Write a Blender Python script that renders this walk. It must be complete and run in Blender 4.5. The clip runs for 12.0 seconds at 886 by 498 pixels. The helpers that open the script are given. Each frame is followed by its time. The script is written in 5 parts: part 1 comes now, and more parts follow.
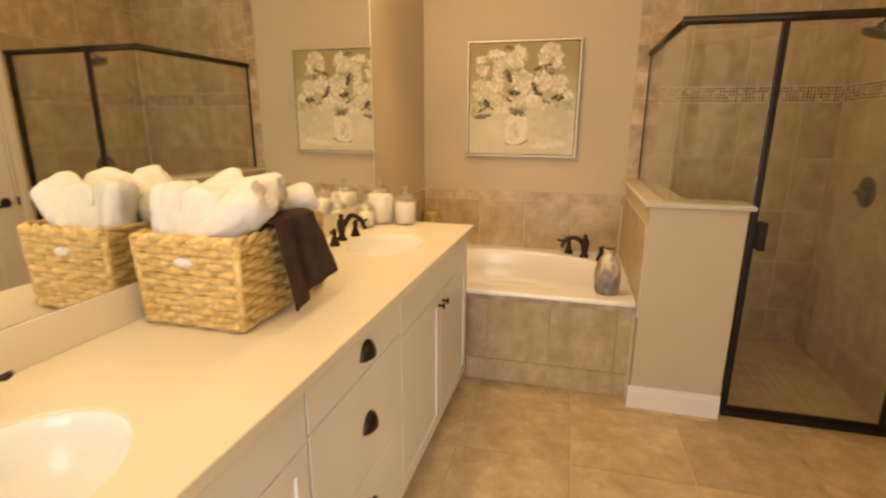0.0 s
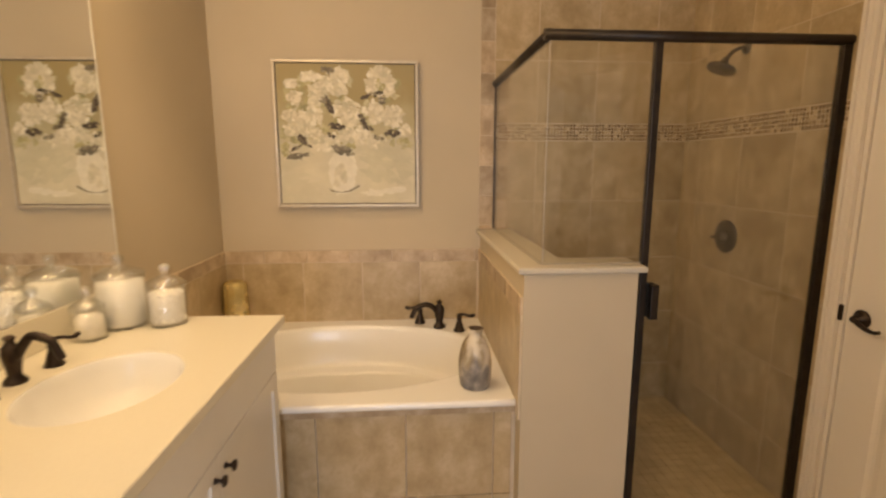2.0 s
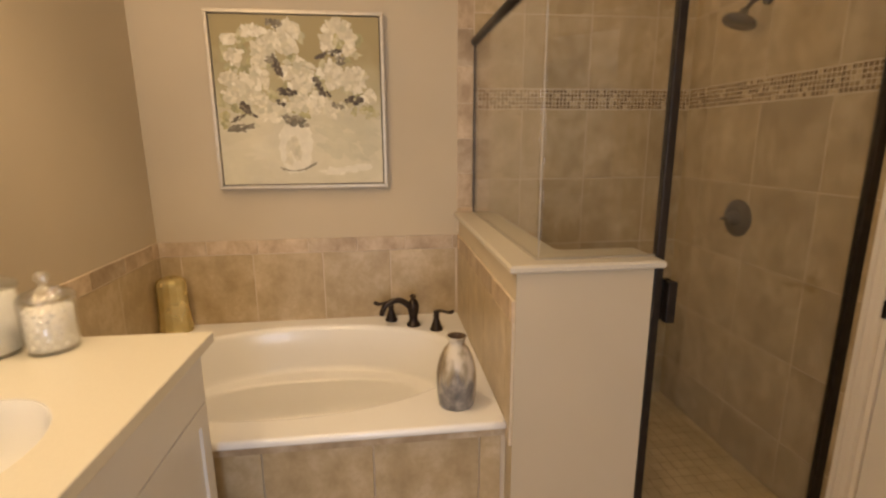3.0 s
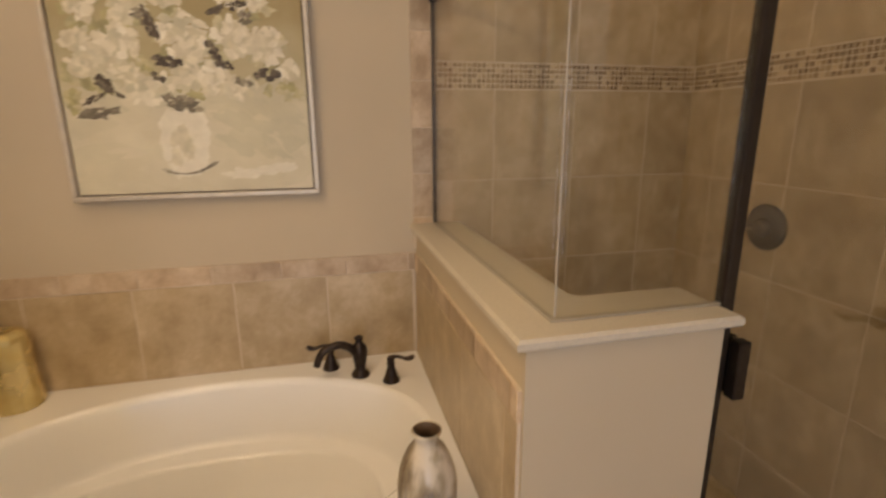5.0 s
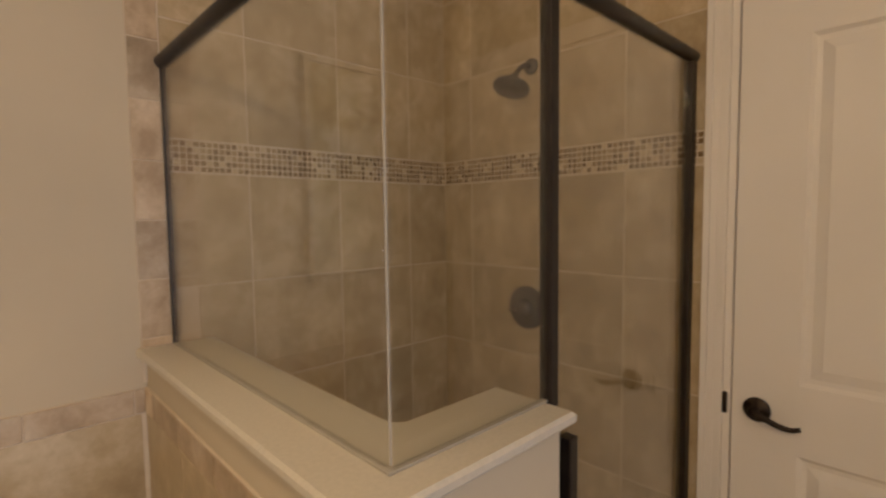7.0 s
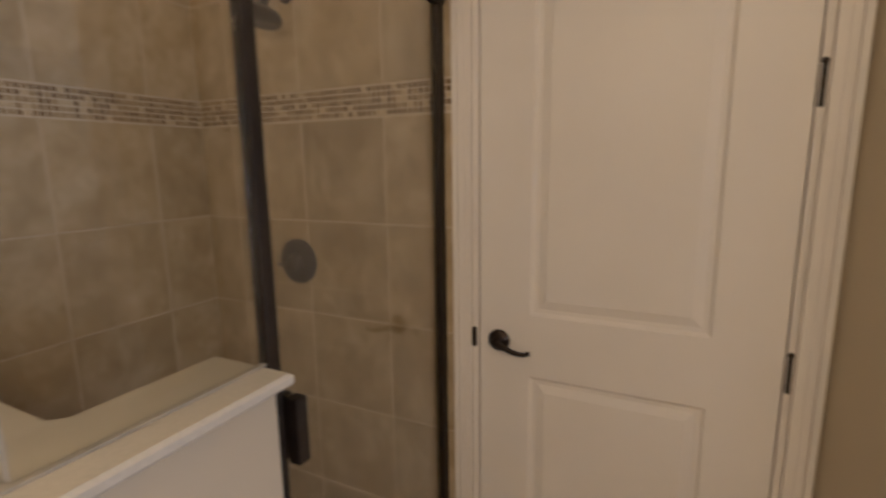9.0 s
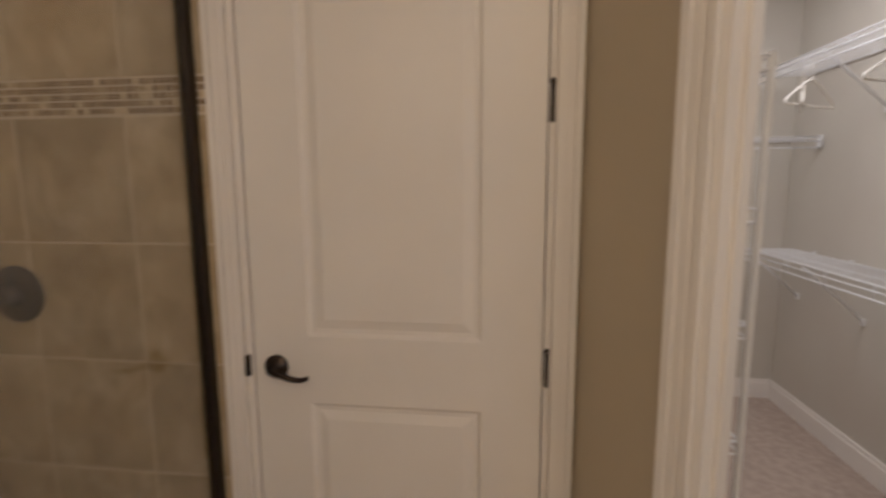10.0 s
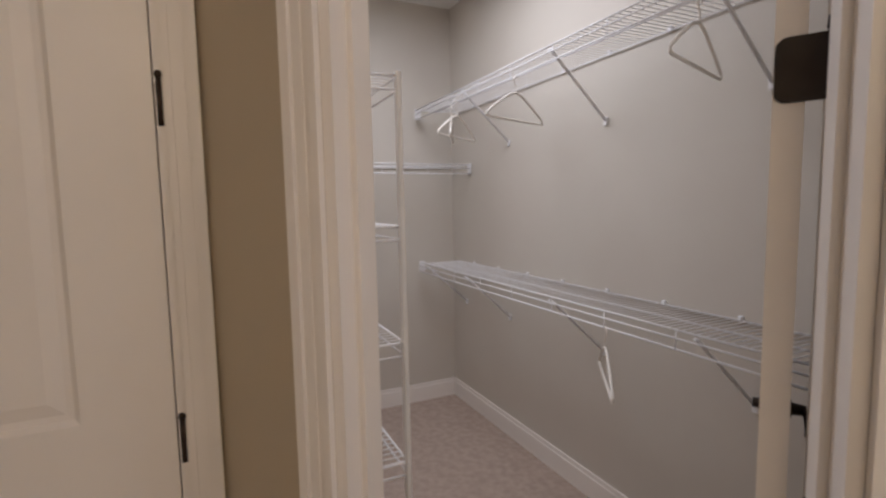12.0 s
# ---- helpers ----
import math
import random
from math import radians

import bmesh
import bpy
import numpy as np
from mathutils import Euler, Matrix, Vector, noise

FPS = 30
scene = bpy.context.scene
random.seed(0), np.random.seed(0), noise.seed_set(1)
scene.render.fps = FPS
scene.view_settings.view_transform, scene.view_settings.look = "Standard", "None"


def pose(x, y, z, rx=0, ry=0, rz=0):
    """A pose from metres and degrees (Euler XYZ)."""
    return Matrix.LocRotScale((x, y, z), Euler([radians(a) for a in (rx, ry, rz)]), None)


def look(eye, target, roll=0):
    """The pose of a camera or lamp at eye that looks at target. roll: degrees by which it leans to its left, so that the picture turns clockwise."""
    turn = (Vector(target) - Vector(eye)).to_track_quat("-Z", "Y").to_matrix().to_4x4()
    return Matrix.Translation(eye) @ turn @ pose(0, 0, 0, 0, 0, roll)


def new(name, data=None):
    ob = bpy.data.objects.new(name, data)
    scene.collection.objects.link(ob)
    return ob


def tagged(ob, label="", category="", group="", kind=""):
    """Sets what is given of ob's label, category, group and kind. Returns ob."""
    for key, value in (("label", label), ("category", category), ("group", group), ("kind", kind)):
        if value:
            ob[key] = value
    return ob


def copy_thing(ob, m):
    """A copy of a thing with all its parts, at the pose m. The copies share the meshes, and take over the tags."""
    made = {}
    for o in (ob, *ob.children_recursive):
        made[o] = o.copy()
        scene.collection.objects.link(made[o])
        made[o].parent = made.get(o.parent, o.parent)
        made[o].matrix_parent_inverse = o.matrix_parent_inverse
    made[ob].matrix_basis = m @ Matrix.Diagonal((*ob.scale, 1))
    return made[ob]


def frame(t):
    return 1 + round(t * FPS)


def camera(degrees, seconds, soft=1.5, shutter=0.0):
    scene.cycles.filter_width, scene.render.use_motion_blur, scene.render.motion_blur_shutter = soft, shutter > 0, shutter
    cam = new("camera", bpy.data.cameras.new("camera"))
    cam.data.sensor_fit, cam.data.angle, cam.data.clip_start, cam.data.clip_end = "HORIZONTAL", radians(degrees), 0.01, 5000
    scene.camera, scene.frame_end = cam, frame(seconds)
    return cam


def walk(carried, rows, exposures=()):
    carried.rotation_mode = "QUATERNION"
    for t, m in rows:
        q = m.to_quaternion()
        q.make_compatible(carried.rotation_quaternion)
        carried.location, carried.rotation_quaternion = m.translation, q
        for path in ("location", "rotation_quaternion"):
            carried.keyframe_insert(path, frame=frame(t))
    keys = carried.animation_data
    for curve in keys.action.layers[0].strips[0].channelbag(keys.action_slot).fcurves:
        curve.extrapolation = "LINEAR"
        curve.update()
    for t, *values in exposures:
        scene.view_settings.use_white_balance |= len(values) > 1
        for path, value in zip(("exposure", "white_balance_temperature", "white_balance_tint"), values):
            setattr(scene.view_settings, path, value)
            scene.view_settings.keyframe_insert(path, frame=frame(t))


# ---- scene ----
cam = camera(84.6, 12.0, soft=2.3, shutter=0.5)
# seconds, eye, target, roll
PATH = [
    (0, (0.064, 0.417, 1.453), (-0.416, 2.295, 0.96), 0.3),
    (0.5, (0.028, 0.619, 1.466), (-0.366, 2.516, 0.968), 0.3),
    (1, (0.015, 0.816, 1.452), (-0.239, 2.747, 0.999), 0.3),
    (1.5, (0.032, 1.027, 1.45), (-0.02, 2.99, 1.067), 0.1),
    (2, (0.039, 1.219, 1.462), (0.179, 3.186, 1.125), -0.0),
    (2.5, (0.06, 1.402, 1.453), (0.279, 3.354, 1.08), -0.2),
    (4.5, (0.099, 2.05, 1.461), (0.368, 3.951, 0.9), -0.5),
    (5, (0.122, 2.164, 1.465), (0.574, 4.05, 0.978), -0.4),
    (5.5, (0.129, 2.26, 1.46), (0.841, 4.089, 1.077), -0.5),
    (6, (0.126, 2.358, 1.461), (1.114, 4.075, 1.186), -0.5),
    (6.5, (0.12, 2.43, 1.462), (1.341, 4.003, 1.275), -0.6),
    (8.5, (0.245, 2.373, 1.456), (1.909, 3.459, 1.223), -0.9),
    (9, (0.31, 2.308, 1.455), (2.076, 3.179, 1.106), -0.8),
    (9.5, (0.373, 2.25, 1.456), (2.253, 2.823, 1.085), -0.5),
    (10, (0.434, 2.163, 1.424), (2.399, 2.414, 1.149), -0.3),
    (10.5, (0.483, 2.067, 1.419), (2.468, 1.981, 1.188), -0.6),
    (11, (0.531, 1.998, 1.413), (2.481, 1.596, 1.223), -0.8),
    (11.5, (0.56, 1.964, 1.408), (2.44, 1.306, 1.237), -1.0),
    (12, (0.575, 1.971, 1.406), (2.38, 1.131, 1.222), -1.1),
]
EXPOSURES = [
    (0.0, 0.05, 8800, 10),
    (1.5, 0.00, 7850, 10),
    (2.7, -0.06, 7150, 10.5),
    (4.5, -0.16, 6600, 10.5),
    (5.5, -0.23, 6450, 10),
    (6.7, -0.28, 6250, 10),
    (9.5, -0.32, 5500, 10.5),
    (12.0, -0.40, 5150, 12),
]
walk(cam, [(t, look(eye, target, roll)) for t, eye, target, roll in PATH], EXPOSURES)

# ---- world and lights ----
world = bpy.data.worlds.new("world")
scene.world = world
world.use_nodes = True
world.node_tree.nodes["Background"].inputs["Color"].default_value = (0.75, 0.85, 1.0, 1)
world.node_tree.nodes["Background"].inputs["Strength"].default_value = 0.25


def lamp(name, kind, m, energy, colour, size, size_y=None):
    data = bpy.data.lights.new(name, kind)
    data.energy, data.color = energy, colour
    if kind == "AREA":
        data.shape, data.size, data.size_y = "RECTANGLE", size, size_y or size
    else:
        data.shadow_soft_size = size
    ob = new(name, data)
    ob.matrix_world = m
    return ob


WARM = (1.0, 0.72, 0.42)
NEUTRAL = (1.0, 0.88, 0.76)
for y in (0.56, 0.84, 1.12, 2.12, 2.40, 2.68):
    lamp("vanity_bulb", "POINT", pose(-0.73, y, 2.3), 6.9, WARM, 0.06)
# Added fill spot with no known source, to brighten the tub and lower walls.
tub_fill = lamp("tub_fill_spot", "SPOT", pose(-0.36, 3.12, 2.72), 36, (1.0, 0.72, 0.45), 0.06)
tub_fill.data.spot_size, tub_fill.data.spot_blend = radians(84), 0.7
lamp("closet_lamp_light", "AREA", pose(2.5, 1.30, 2.68), 28.5, NEUTRAL, 0.7)
lamp("doorway_daylight", "AREA", look((-0.1, -1.28, 1.1), (0.0, 3.0, 0.55)), 48, (0.70, 0.79, 1.0), 0.9, 2.0)

# ---- materials ----


def material(name, colour, rough=0.5, metal=0.0, second=None, scale=8.0, bump=0.0, bump_scale=120.0, vary=0.0, island=False, coat=0.0, detail=4.0, spread=(0.35, 0.65), rough_vary=0.08):
    m = bpy.data.materials.new(name)
    m.use_nodes = True
    n, links = m.node_tree.nodes, m.node_tree.links
    p = n["Principled BSDF"]
    p.inputs["Base Color"].default_value = (*colour, 1)
    p.inputs["Roughness"].default_value = rough
    p.inputs["Metallic"].default_value = metal
    p.inputs["Coat Weight"].default_value = coat
    geo = n.new("ShaderNodeNewGeometry")
    vec = geo.outputs["Position"]
    if vary:
        info = n.new("ShaderNodeObjectInfo")
        value = geo.outputs["Random Per Island"] if island else info.outputs["Random"]
        shift = n.new("ShaderNodeVectorMath")
        shift.operation = "SCALE"
        shift.inputs[0].default_value = (37.0, 61.0, 23.0)
        links.new(value, shift.inputs["Scale"])
        add = n.new("ShaderNodeVectorMath")
        links.new(vec, add.inputs[0])
        links.new(shift.outputs[0], add.inputs[1])
        vec = add.outputs[0]
    big = n.new("ShaderNodeTexNoise")
    big.inputs["Scale"].default_value, big.inputs["Detail"].default_value = scale, detail
    links.new(vec, big.inputs["Vector"])
    out = None
    if second:
        ramp = n.new("ShaderNodeValToRGB")
        ramp.color_ramp.elements[0].position, ramp.color_ramp.elements[1].position = spread
        ramp.color_ramp.elements[0].color, ramp.color_ramp.elements[1].color = (*colour, 1), (*second, 1)
        links.new(big.outputs["Fac"], ramp.inputs["Fac"])
        out = ramp.outputs["Color"]
    if vary:
        hsv = n.new("ShaderNodeHueSaturation")
        span = n.new("ShaderNodeMapRange")
        span.inputs["To Min"].default_value, span.inputs["To Max"].default_value = 1 - vary, 1 + vary
        links.new(value, span.inputs["Value"])
        links.new(span.outputs[0], hsv.inputs["Value"])
        if out:
            links.new(out, hsv.inputs["Color"])
        else:
            hsv.inputs["Color"].default_value = (*colour, 1)
        out = hsv.outputs["Color"]
    if out:
        links.new(out, p.inputs["Base Color"])
    fine = n.new("ShaderNodeTexNoise")
    fine.inputs["Scale"].default_value, fine.inputs["Detail"].default_value = bump_scale, 3.0
    links.new(vec, fine.inputs["Vector"])
    if rough_vary:
        r = n.new("ShaderNodeMapRange")
        r.inputs["To Min"].default_value, r.inputs["To Max"].default_value = max(0.02, rough - rough_vary), min(1, rough + rough_vary)
        links.new(big.outputs["Fac"], r.inputs["Value"])
        links.new(r.outputs[0], p.inputs["Roughness"])
    if bump:
        b = n.new("ShaderNodeBump")
        b.inputs["Strength"].default_value, b.inputs["Distance"].default_value = bump, 0.004
        links.new(fine.outputs["Fac"], b.inputs["Height"])
        links.new(b.outputs[0], p.inputs["Normal"])
    return m


def travertine(name, dark, mid, light, rough, vary, upright=0.8, spread=(0.30, 0.70)):
    """Stone-look tile: soft clouds, lighter veins and small pits, each tile with its own piece of the pattern."""
    m = bpy.data.materials.new(name)
    m.use_nodes = True
    n, links = m.node_tree.nodes, m.node_tree.links
    p = n["Principled BSDF"]
    geo, info = n.new("ShaderNodeNewGeometry"), n.new("ShaderNodeObjectInfo")
    shift = n.new("ShaderNodeVectorMath")
    shift.operation = "SCALE"
    shift.inputs[0].default_value = (41.0, 67.0, 29.0)
    links.new(info.outputs["Random"], shift.inputs["Scale"])
    add = n.new("ShaderNodeVectorMath")
    links.new(geo.outputs["Position"], add.inputs[0])
    links.new(shift.outputs[0], add.inputs[1])
    stretch = n.new("ShaderNodeMapping")
    stretch.inputs["Scale"].default_value = (1.0, 1.0, upright)
    links.new(add.outputs[0], stretch.inputs["Vector"])
    cloud = n.new("ShaderNodeTexNoise")
    cloud.inputs["Scale"].default_value, cloud.inputs["Detail"].default_value = 8.0, 9.0
    cloud.inputs["Roughness"].default_value, cloud.inputs["Distortion"].default_value = 0.66, 0.15
    links.new(stretch.outputs[0], cloud.inputs["Vector"])
    ramp = n.new("ShaderNodeValToRGB")
    e = ramp.color_ramp.elements
    e[0].position, e[0].color = spread[0], (*dark, 1)
    e[1].position, e[1].color = spread[1], (*light, 1)
    k = e.new(0.5)
    k.color = (*mid, 1)
    links.new(cloud.outputs["Fac"], ramp.inputs["Fac"])
    spots = n.new("ShaderNodeTexNoise")
    spots.inputs["Scale"].default_value, spots.inputs["Detail"].default_value = 38.0, 3.0
    links.new(add.outputs[0], spots.inputs["Vector"])
    cut = n.new("ShaderNodeMapRange")
    cut.inputs["From Min"].default_value, cut.inputs["From Max"].default_value = 0.54, 0.74
    cut.inputs["To Min"].default_value, cut.inputs["To Max"].default_value = 0.0, 0.30
    links.new(spots.outputs["Fac"], cut.inputs["Value"])
    mix = n.new("ShaderNodeMix")
    mix.data_type = "RGBA"
    mix.inputs["B"].default_value = (*dark, 1)
    links.new(cut.outputs[0], mix.inputs["Factor"])
    links.new(ramp.outputs["Color"], mix.inputs["A"])
    hsv, span = n.new("ShaderNodeHueSaturation"), n.new("ShaderNodeMapRange")
    span.inputs["To Min"].default_value, span.inputs["To Max"].default_value = 1 - vary, 1 + vary
    links.new(info.outputs["Random"], span.inputs["Value"])
    links.new(span.outputs[0], hsv.inputs["Value"])
    links.new(mix.outputs["Result"], hsv.inputs["Color"])
    links.new(hsv.outputs["Color"], p.inputs["Base Color"])
    r = n.new("ShaderNodeMapRange")
    r.inputs["To Min"].default_value, r.inputs["To Max"].default_value = rough - 0.1, rough + 0.12
    links.new(cloud.outputs["Fac"], r.inputs["Value"])
    links.new(r.outputs[0], p.inputs["Roughness"])
    b = n.new("ShaderNodeBump")
    b.inputs["Strength"].default_value, b.inputs["Distance"].default_value = 0.12, 0.003
    links.new(spots.outputs["Fac"], b.inputs["Height"])
    links.new(b.outputs[0], p.inputs["Normal"])
    return m


def toned(name, stops, rough=0.55, island=True, bump=0.15, soft=0.25, scale=30.0):
    """Pieces that each take one of a few tones by chance, softly clouded inside."""
    m = material(name, stops[0], rough, bump=bump, bump_scale=140.0)
    n, links = m.node_tree.nodes, m.node_tree.links
    pick = n.new("ShaderNodeNewGeometry").outputs["Random Per Island"] if island else n.new("ShaderNodeObjectInfo").outputs["Random"]
    ramp = n.new("ShaderNodeValToRGB")
    ramp.color_ramp.interpolation = "CONSTANT"
    e = ramp.color_ramp.elements
    e[0].color, e[1].color = (*stops[0], 1), (*stops[-1], 1)
    e[1].position = (len(stops) - 1) / len(stops)
    for i, c in enumerate(stops[1:-1], 1):
        e.new(i / len(stops)).color = (*c, 1)
    links.new(pick, ramp.inputs["Fac"])
    cloud, span, mix = n.new("ShaderNodeTexNoise"), n.new("ShaderNodeMapRange"), n.new("ShaderNodeHueSaturation")
    cloud.inputs["Scale"].default_value, cloud.inputs["Detail"].default_value = scale, 5.0
    span.inputs["From Min"].default_value, span.inputs["From Max"].default_value = 0.3, 0.7
    span.inputs["To Min"].default_value, span.inputs["To Max"].default_value = 1 - soft, 1 + soft
    links.new(n.new("ShaderNodeNewGeometry").outputs["Position"], cloud.inputs["Vector"])
    links.new(cloud.outputs["Fac"], span.inputs["Value"])
    links.new(span.outputs[0], mix.inputs["Value"])
    links.new(ramp.outputs["Color"], mix.inputs["Color"])
    links.new(mix.outputs["Color"], n["Principled BSDF"].inputs["Base Color"])
    return m


def glass_material(name, colour, gloss=0.05):
    """Thin clear sheet: straight through, with a reflection that grows towards grazing views."""
    m = bpy.data.materials.new(name)
    m.use_nodes = True
    n, links = m.node_tree.nodes, m.node_tree.links
    n.remove(n["Principled BSDF"])
    clear, shine, mix = n.new("ShaderNodeBsdfTransparent"), n.new("ShaderNodeBsdfGlossy"), n.new("ShaderNodeMixShader")
    clear.inputs["Color"].default_value = (*colour, 1)
    shine.inputs["Color"].default_value, shine.inputs["Roughness"].default_value = (1, 1, 1, 1), 0.01
    weight, power, span = n.new("ShaderNodeLayerWeight"), n.new("ShaderNodeMath"), n.new("ShaderNodeMapRange")
    power.operation, power.inputs[1].default_value = "POWER", 4.0
    span.inputs["To Min"].default_value, span.inputs["To Max"].default_value = gloss, 0.7
    links.new(weight.outputs["Facing"], power.inputs[0])
    links.new(power.outputs[0], span.inputs["Value"])
    links.new(span.outputs[0], mix.inputs[0])
    links.new(clear.outputs[0], mix.inputs[1])
    links.new(shine.outputs[0], mix.inputs[2])
    links.new(mix.outputs[0], n["Material Output"].inputs["Surface"])
    return m


def carpet_material():
    m = material("carpet", (0.40, 0.315, 0.255), 0.95, second=(0.48, 0.385, 0.32), scale=26.0, bump=0.9, bump_scale=420.0, detail=8.0)
    return m


WALL = material("wall_paint", (0.530, 0.450, 0.325), 0.62, second=(0.56, 0.476, 0.346), scale=2.2, bump=0.10, bump_scale=260.0)
CLOSET_WALL = material("closet_paint", (0.555, 0.507, 0.443), 0.65, second=(0.58, 0.54, 0.475), scale=1.8, bump=0.10, bump_scale=260.0)
CEILING = material("ceiling_paint", (0.80, 0.78, 0.73), 0.8, second=(0.77, 0.75, 0.70), scale=2.0, bump=0.25, bump_scale=180.0)
TRIM = material("white_trim_paint", (0.83, 0.78, 0.73), 0.38, second=(0.80, 0.75, 0.70), scale=3.0, bump=0.04, bump_scale=90.0)
CABINET = material("cabinet_paint", (0.80, 0.78, 0.74), 0.36, second=(0.77, 0.75, 0.71), scale=4.0, bump=0.03, bump_scale=90.0)
COUNTER = material("solid_surface", (0.765, 0.715, 0.59), 0.28, second=(0.75, 0.70, 0.575), scale=160.0, bump=0.0, detail=2.0, rough_vary=0.0)
CAPSTONE = material("cap_stone", (0.61, 0.555, 0.46), 0.38, second=(0.57, 0.52, 0.43), scale=120.0, detail=2.0, rough_vary=0.0)
PORCELAIN = material("porcelain", (0.86, 0.85, 0.82), 0.2, coat=0.0, second=(0.84, 0.83, 0.80), scale=2.0, rough_vary=0.04)
ACRYLIC = material("tub_acrylic", (0.88, 0.87, 0.85), 0.2, coat=0.3, second=(0.86, 0.85, 0.83), scale=2.0, rough_vary=0.05)
BRONZE = material("oil_rubbed_bronze", (0.030, 0.022, 0.018), 0.38, metal=0.75, second=(0.055, 0.038, 0.028), scale=40.0, bump=0.05)
DARKMETAL = material("dark_frame_metal", (0.022, 0.016, 0.013), 0.42, metal=0.5, second=(0.035, 0.026, 0.02), scale=30.0, bump=0.03)
SHOWERMETAL = material("brushed_dark_metal", (0.082, 0.069, 0.057), 0.36, metal=0.7, second=(0.115, 0.098, 0.082), scale=60.0)
GROUT = material("grout", (0.68, 0.585, 0.455), 0.9, second=(0.61, 0.52, 0.40), scale=14.0, bump=0.3, bump_scale=400.0)
WALLTILE = travertine("wall_tile", (0.365, 0.274, 0.158), (0.482, 0.377, 0.232), (0.635, 0.53, 0.375), 0.34, 0.09, 0.85, (0.30, 0.70))
FLOORTILE = travertine("floor_tile", (0.40, 0.30, 0.18), (0.53, 0.415, 0.26), (0.68, 0.565, 0.395), 0.32, 0.10, 1.0, (0.30, 0.70))
SHOWERSTONE = travertine("shower_floor_stone", (0.46, 0.36, 0.215), (0.60, 0.49, 0.31), (0.72, 0.61, 0.43), 0.4, 0.1)
LISTEL = travertine("border_tile", (0.35, 0.255, 0.16), (0.50, 0.385, 0.26), (0.66, 0.555, 0.42), 0.4, 0.22, 0.8, (0.34, 0.67))
MOSAIC_TONES = [(0.21, 0.13, 0.055), (0.30, 0.20, 0.10), (0.17, 0.10, 0.04), (0.35, 0.25, 0.13), (0.25, 0.16, 0.072), (0.39, 0.285, 0.16), (0.19, 0.115, 0.048), (0.58, 0.47, 0.31)]
MOSAIC = toned("mosaic_piece", MOSAIC_TONES, 0.68, False, 0.0, 0.1)
MOSAIC_FAR = toned("mosaic_piece_joined", MOSAIC_TONES, 0.68, True, 0.0, 0.1)
CARPET = carpet_material()
GLASS = glass_material("clear_glass", (0.965, 0.968, 0.955), 0.048)
JARGLASS = glass_material("jar_glass", (0.98, 0.984, 0.98), 0.09)
LIDGLASS = glass_material("lid_glass", (0.90, 0.91, 0.90), 0.22)
MIRROR = material("mirror_silver", (0.90, 0.91, 0.89), 0.02, metal=1.0, rough_vary=0.0)
WICKER = material("wicker", (0.58, 0.39, 0.14), 0.6, second=(0.82, 0.61, 0.28), scale=55.0, bump=0.5, bump_scale=300.0, vary=0.22, island=True)
TOWEL = material("white_terry", (0.92, 0.905, 0.875), 0.95, second=(0.87, 0.855, 0.82), scale=30.0, bump=1.0, bump_scale=520.0)
BROWNCLOTH = material("brown_terry", (0.040, 0.018, 0.011), 1.0, second=(0.062, 0.029, 0.018), scale=30.0, bump=1.0, bump_scale=480.0)
COTTON = material("cotton", (0.88, 0.86, 0.82), 0.95, second=(0.80, 0.77, 0.72), scale=60.0, bump=0.8, bump_scale=200.0)
SALT = material("bath_salt", (0.93, 0.92, 0.89), 0.9, second=(0.88, 0.865, 0.83), scale=90.0, bump=0.6, bump_scale=500.0)
GOLD = material("gold_wax", (0.66, 0.53, 0.22), 0.26, metal=0.7, second=(0.80, 0.68, 0.36), scale=14.0, bump=0.04)
WIRE = material("white_vinyl_wire", (0.84, 0.83, 0.84), 0.35, second=(0.80, 0.79, 0.80), scale=10.0)
HANGER = material("ivory_plastic", (0.78, 0.73, 0.66), 0.4, second=(0.74, 0.69, 0.62), scale=20.0)
FRAMEPAINT = material("silver_frame", (0.52, 0.46, 0.37), 0.42, metal=0.3, second=(0.60, 0.54, 0.44), scale=30.0, bump=0.1)
CHANNEL = material("grey_glazing_channel", (0.43, 0.40, 0.34), 0.4, metal=0.2, second=(0.48, 0.45, 0.39), scale=30.0)
FRAMEGAP = material("frame_inner_edge", (0.10, 0.08, 0.06), 0.6)
LEAFPAINT = toned("dark_paint", [(0.075, 0.055, 0.035), (0.11, 0.085, 0.055), (0.17, 0.14, 0.095), (0.06, 0.042, 0.028)])
GREYLEAF = toned("grey_leaf_paint", [(0.17, 0.145, 0.10), (0.22, 0.19, 0.135), (0.14, 0.115, 0.08), (0.28, 0.245, 0.175)])
PETALPAINT = toned("petal_paint", [(0.66, 0.61, 0.47), (0.58, 0.53, 0.38), (0.72, 0.67, 0.54), (0.62, 0.58, 0.44), (0.53, 0.50, 0.36), (0.69, 0.64, 0.50)], soft=0.12)
BRIGHTPETAL = toned("bright_petal_paint", [(0.76, 0.71, 0.58), (0.71, 0.66, 0.52), (0.79, 0.75, 0.63)], soft=0.08)
GREENPAINT = toned("olive_paint", [(0.40, 0.36, 0.18), (0.46, 0.42, 0.24), (0.34, 0.31, 0.16), (0.50, 0.46, 0.29)])
WASHPAINT = toned("petal_wash", [(0.60, 0.55, 0.41), (0.64, 0.59, 0.45), (0.57, 0.53, 0.38), (0.62, 0.57, 0.43)], soft=0.12)
SCUMBLE = toned("scumbled_paint", [(0.615, 0.565, 0.42), (0.625, 0.575, 0.43), (0.605, 0.56, 0.415), (0.63, 0.58, 0.44)], soft=0.07, scale=9.0)
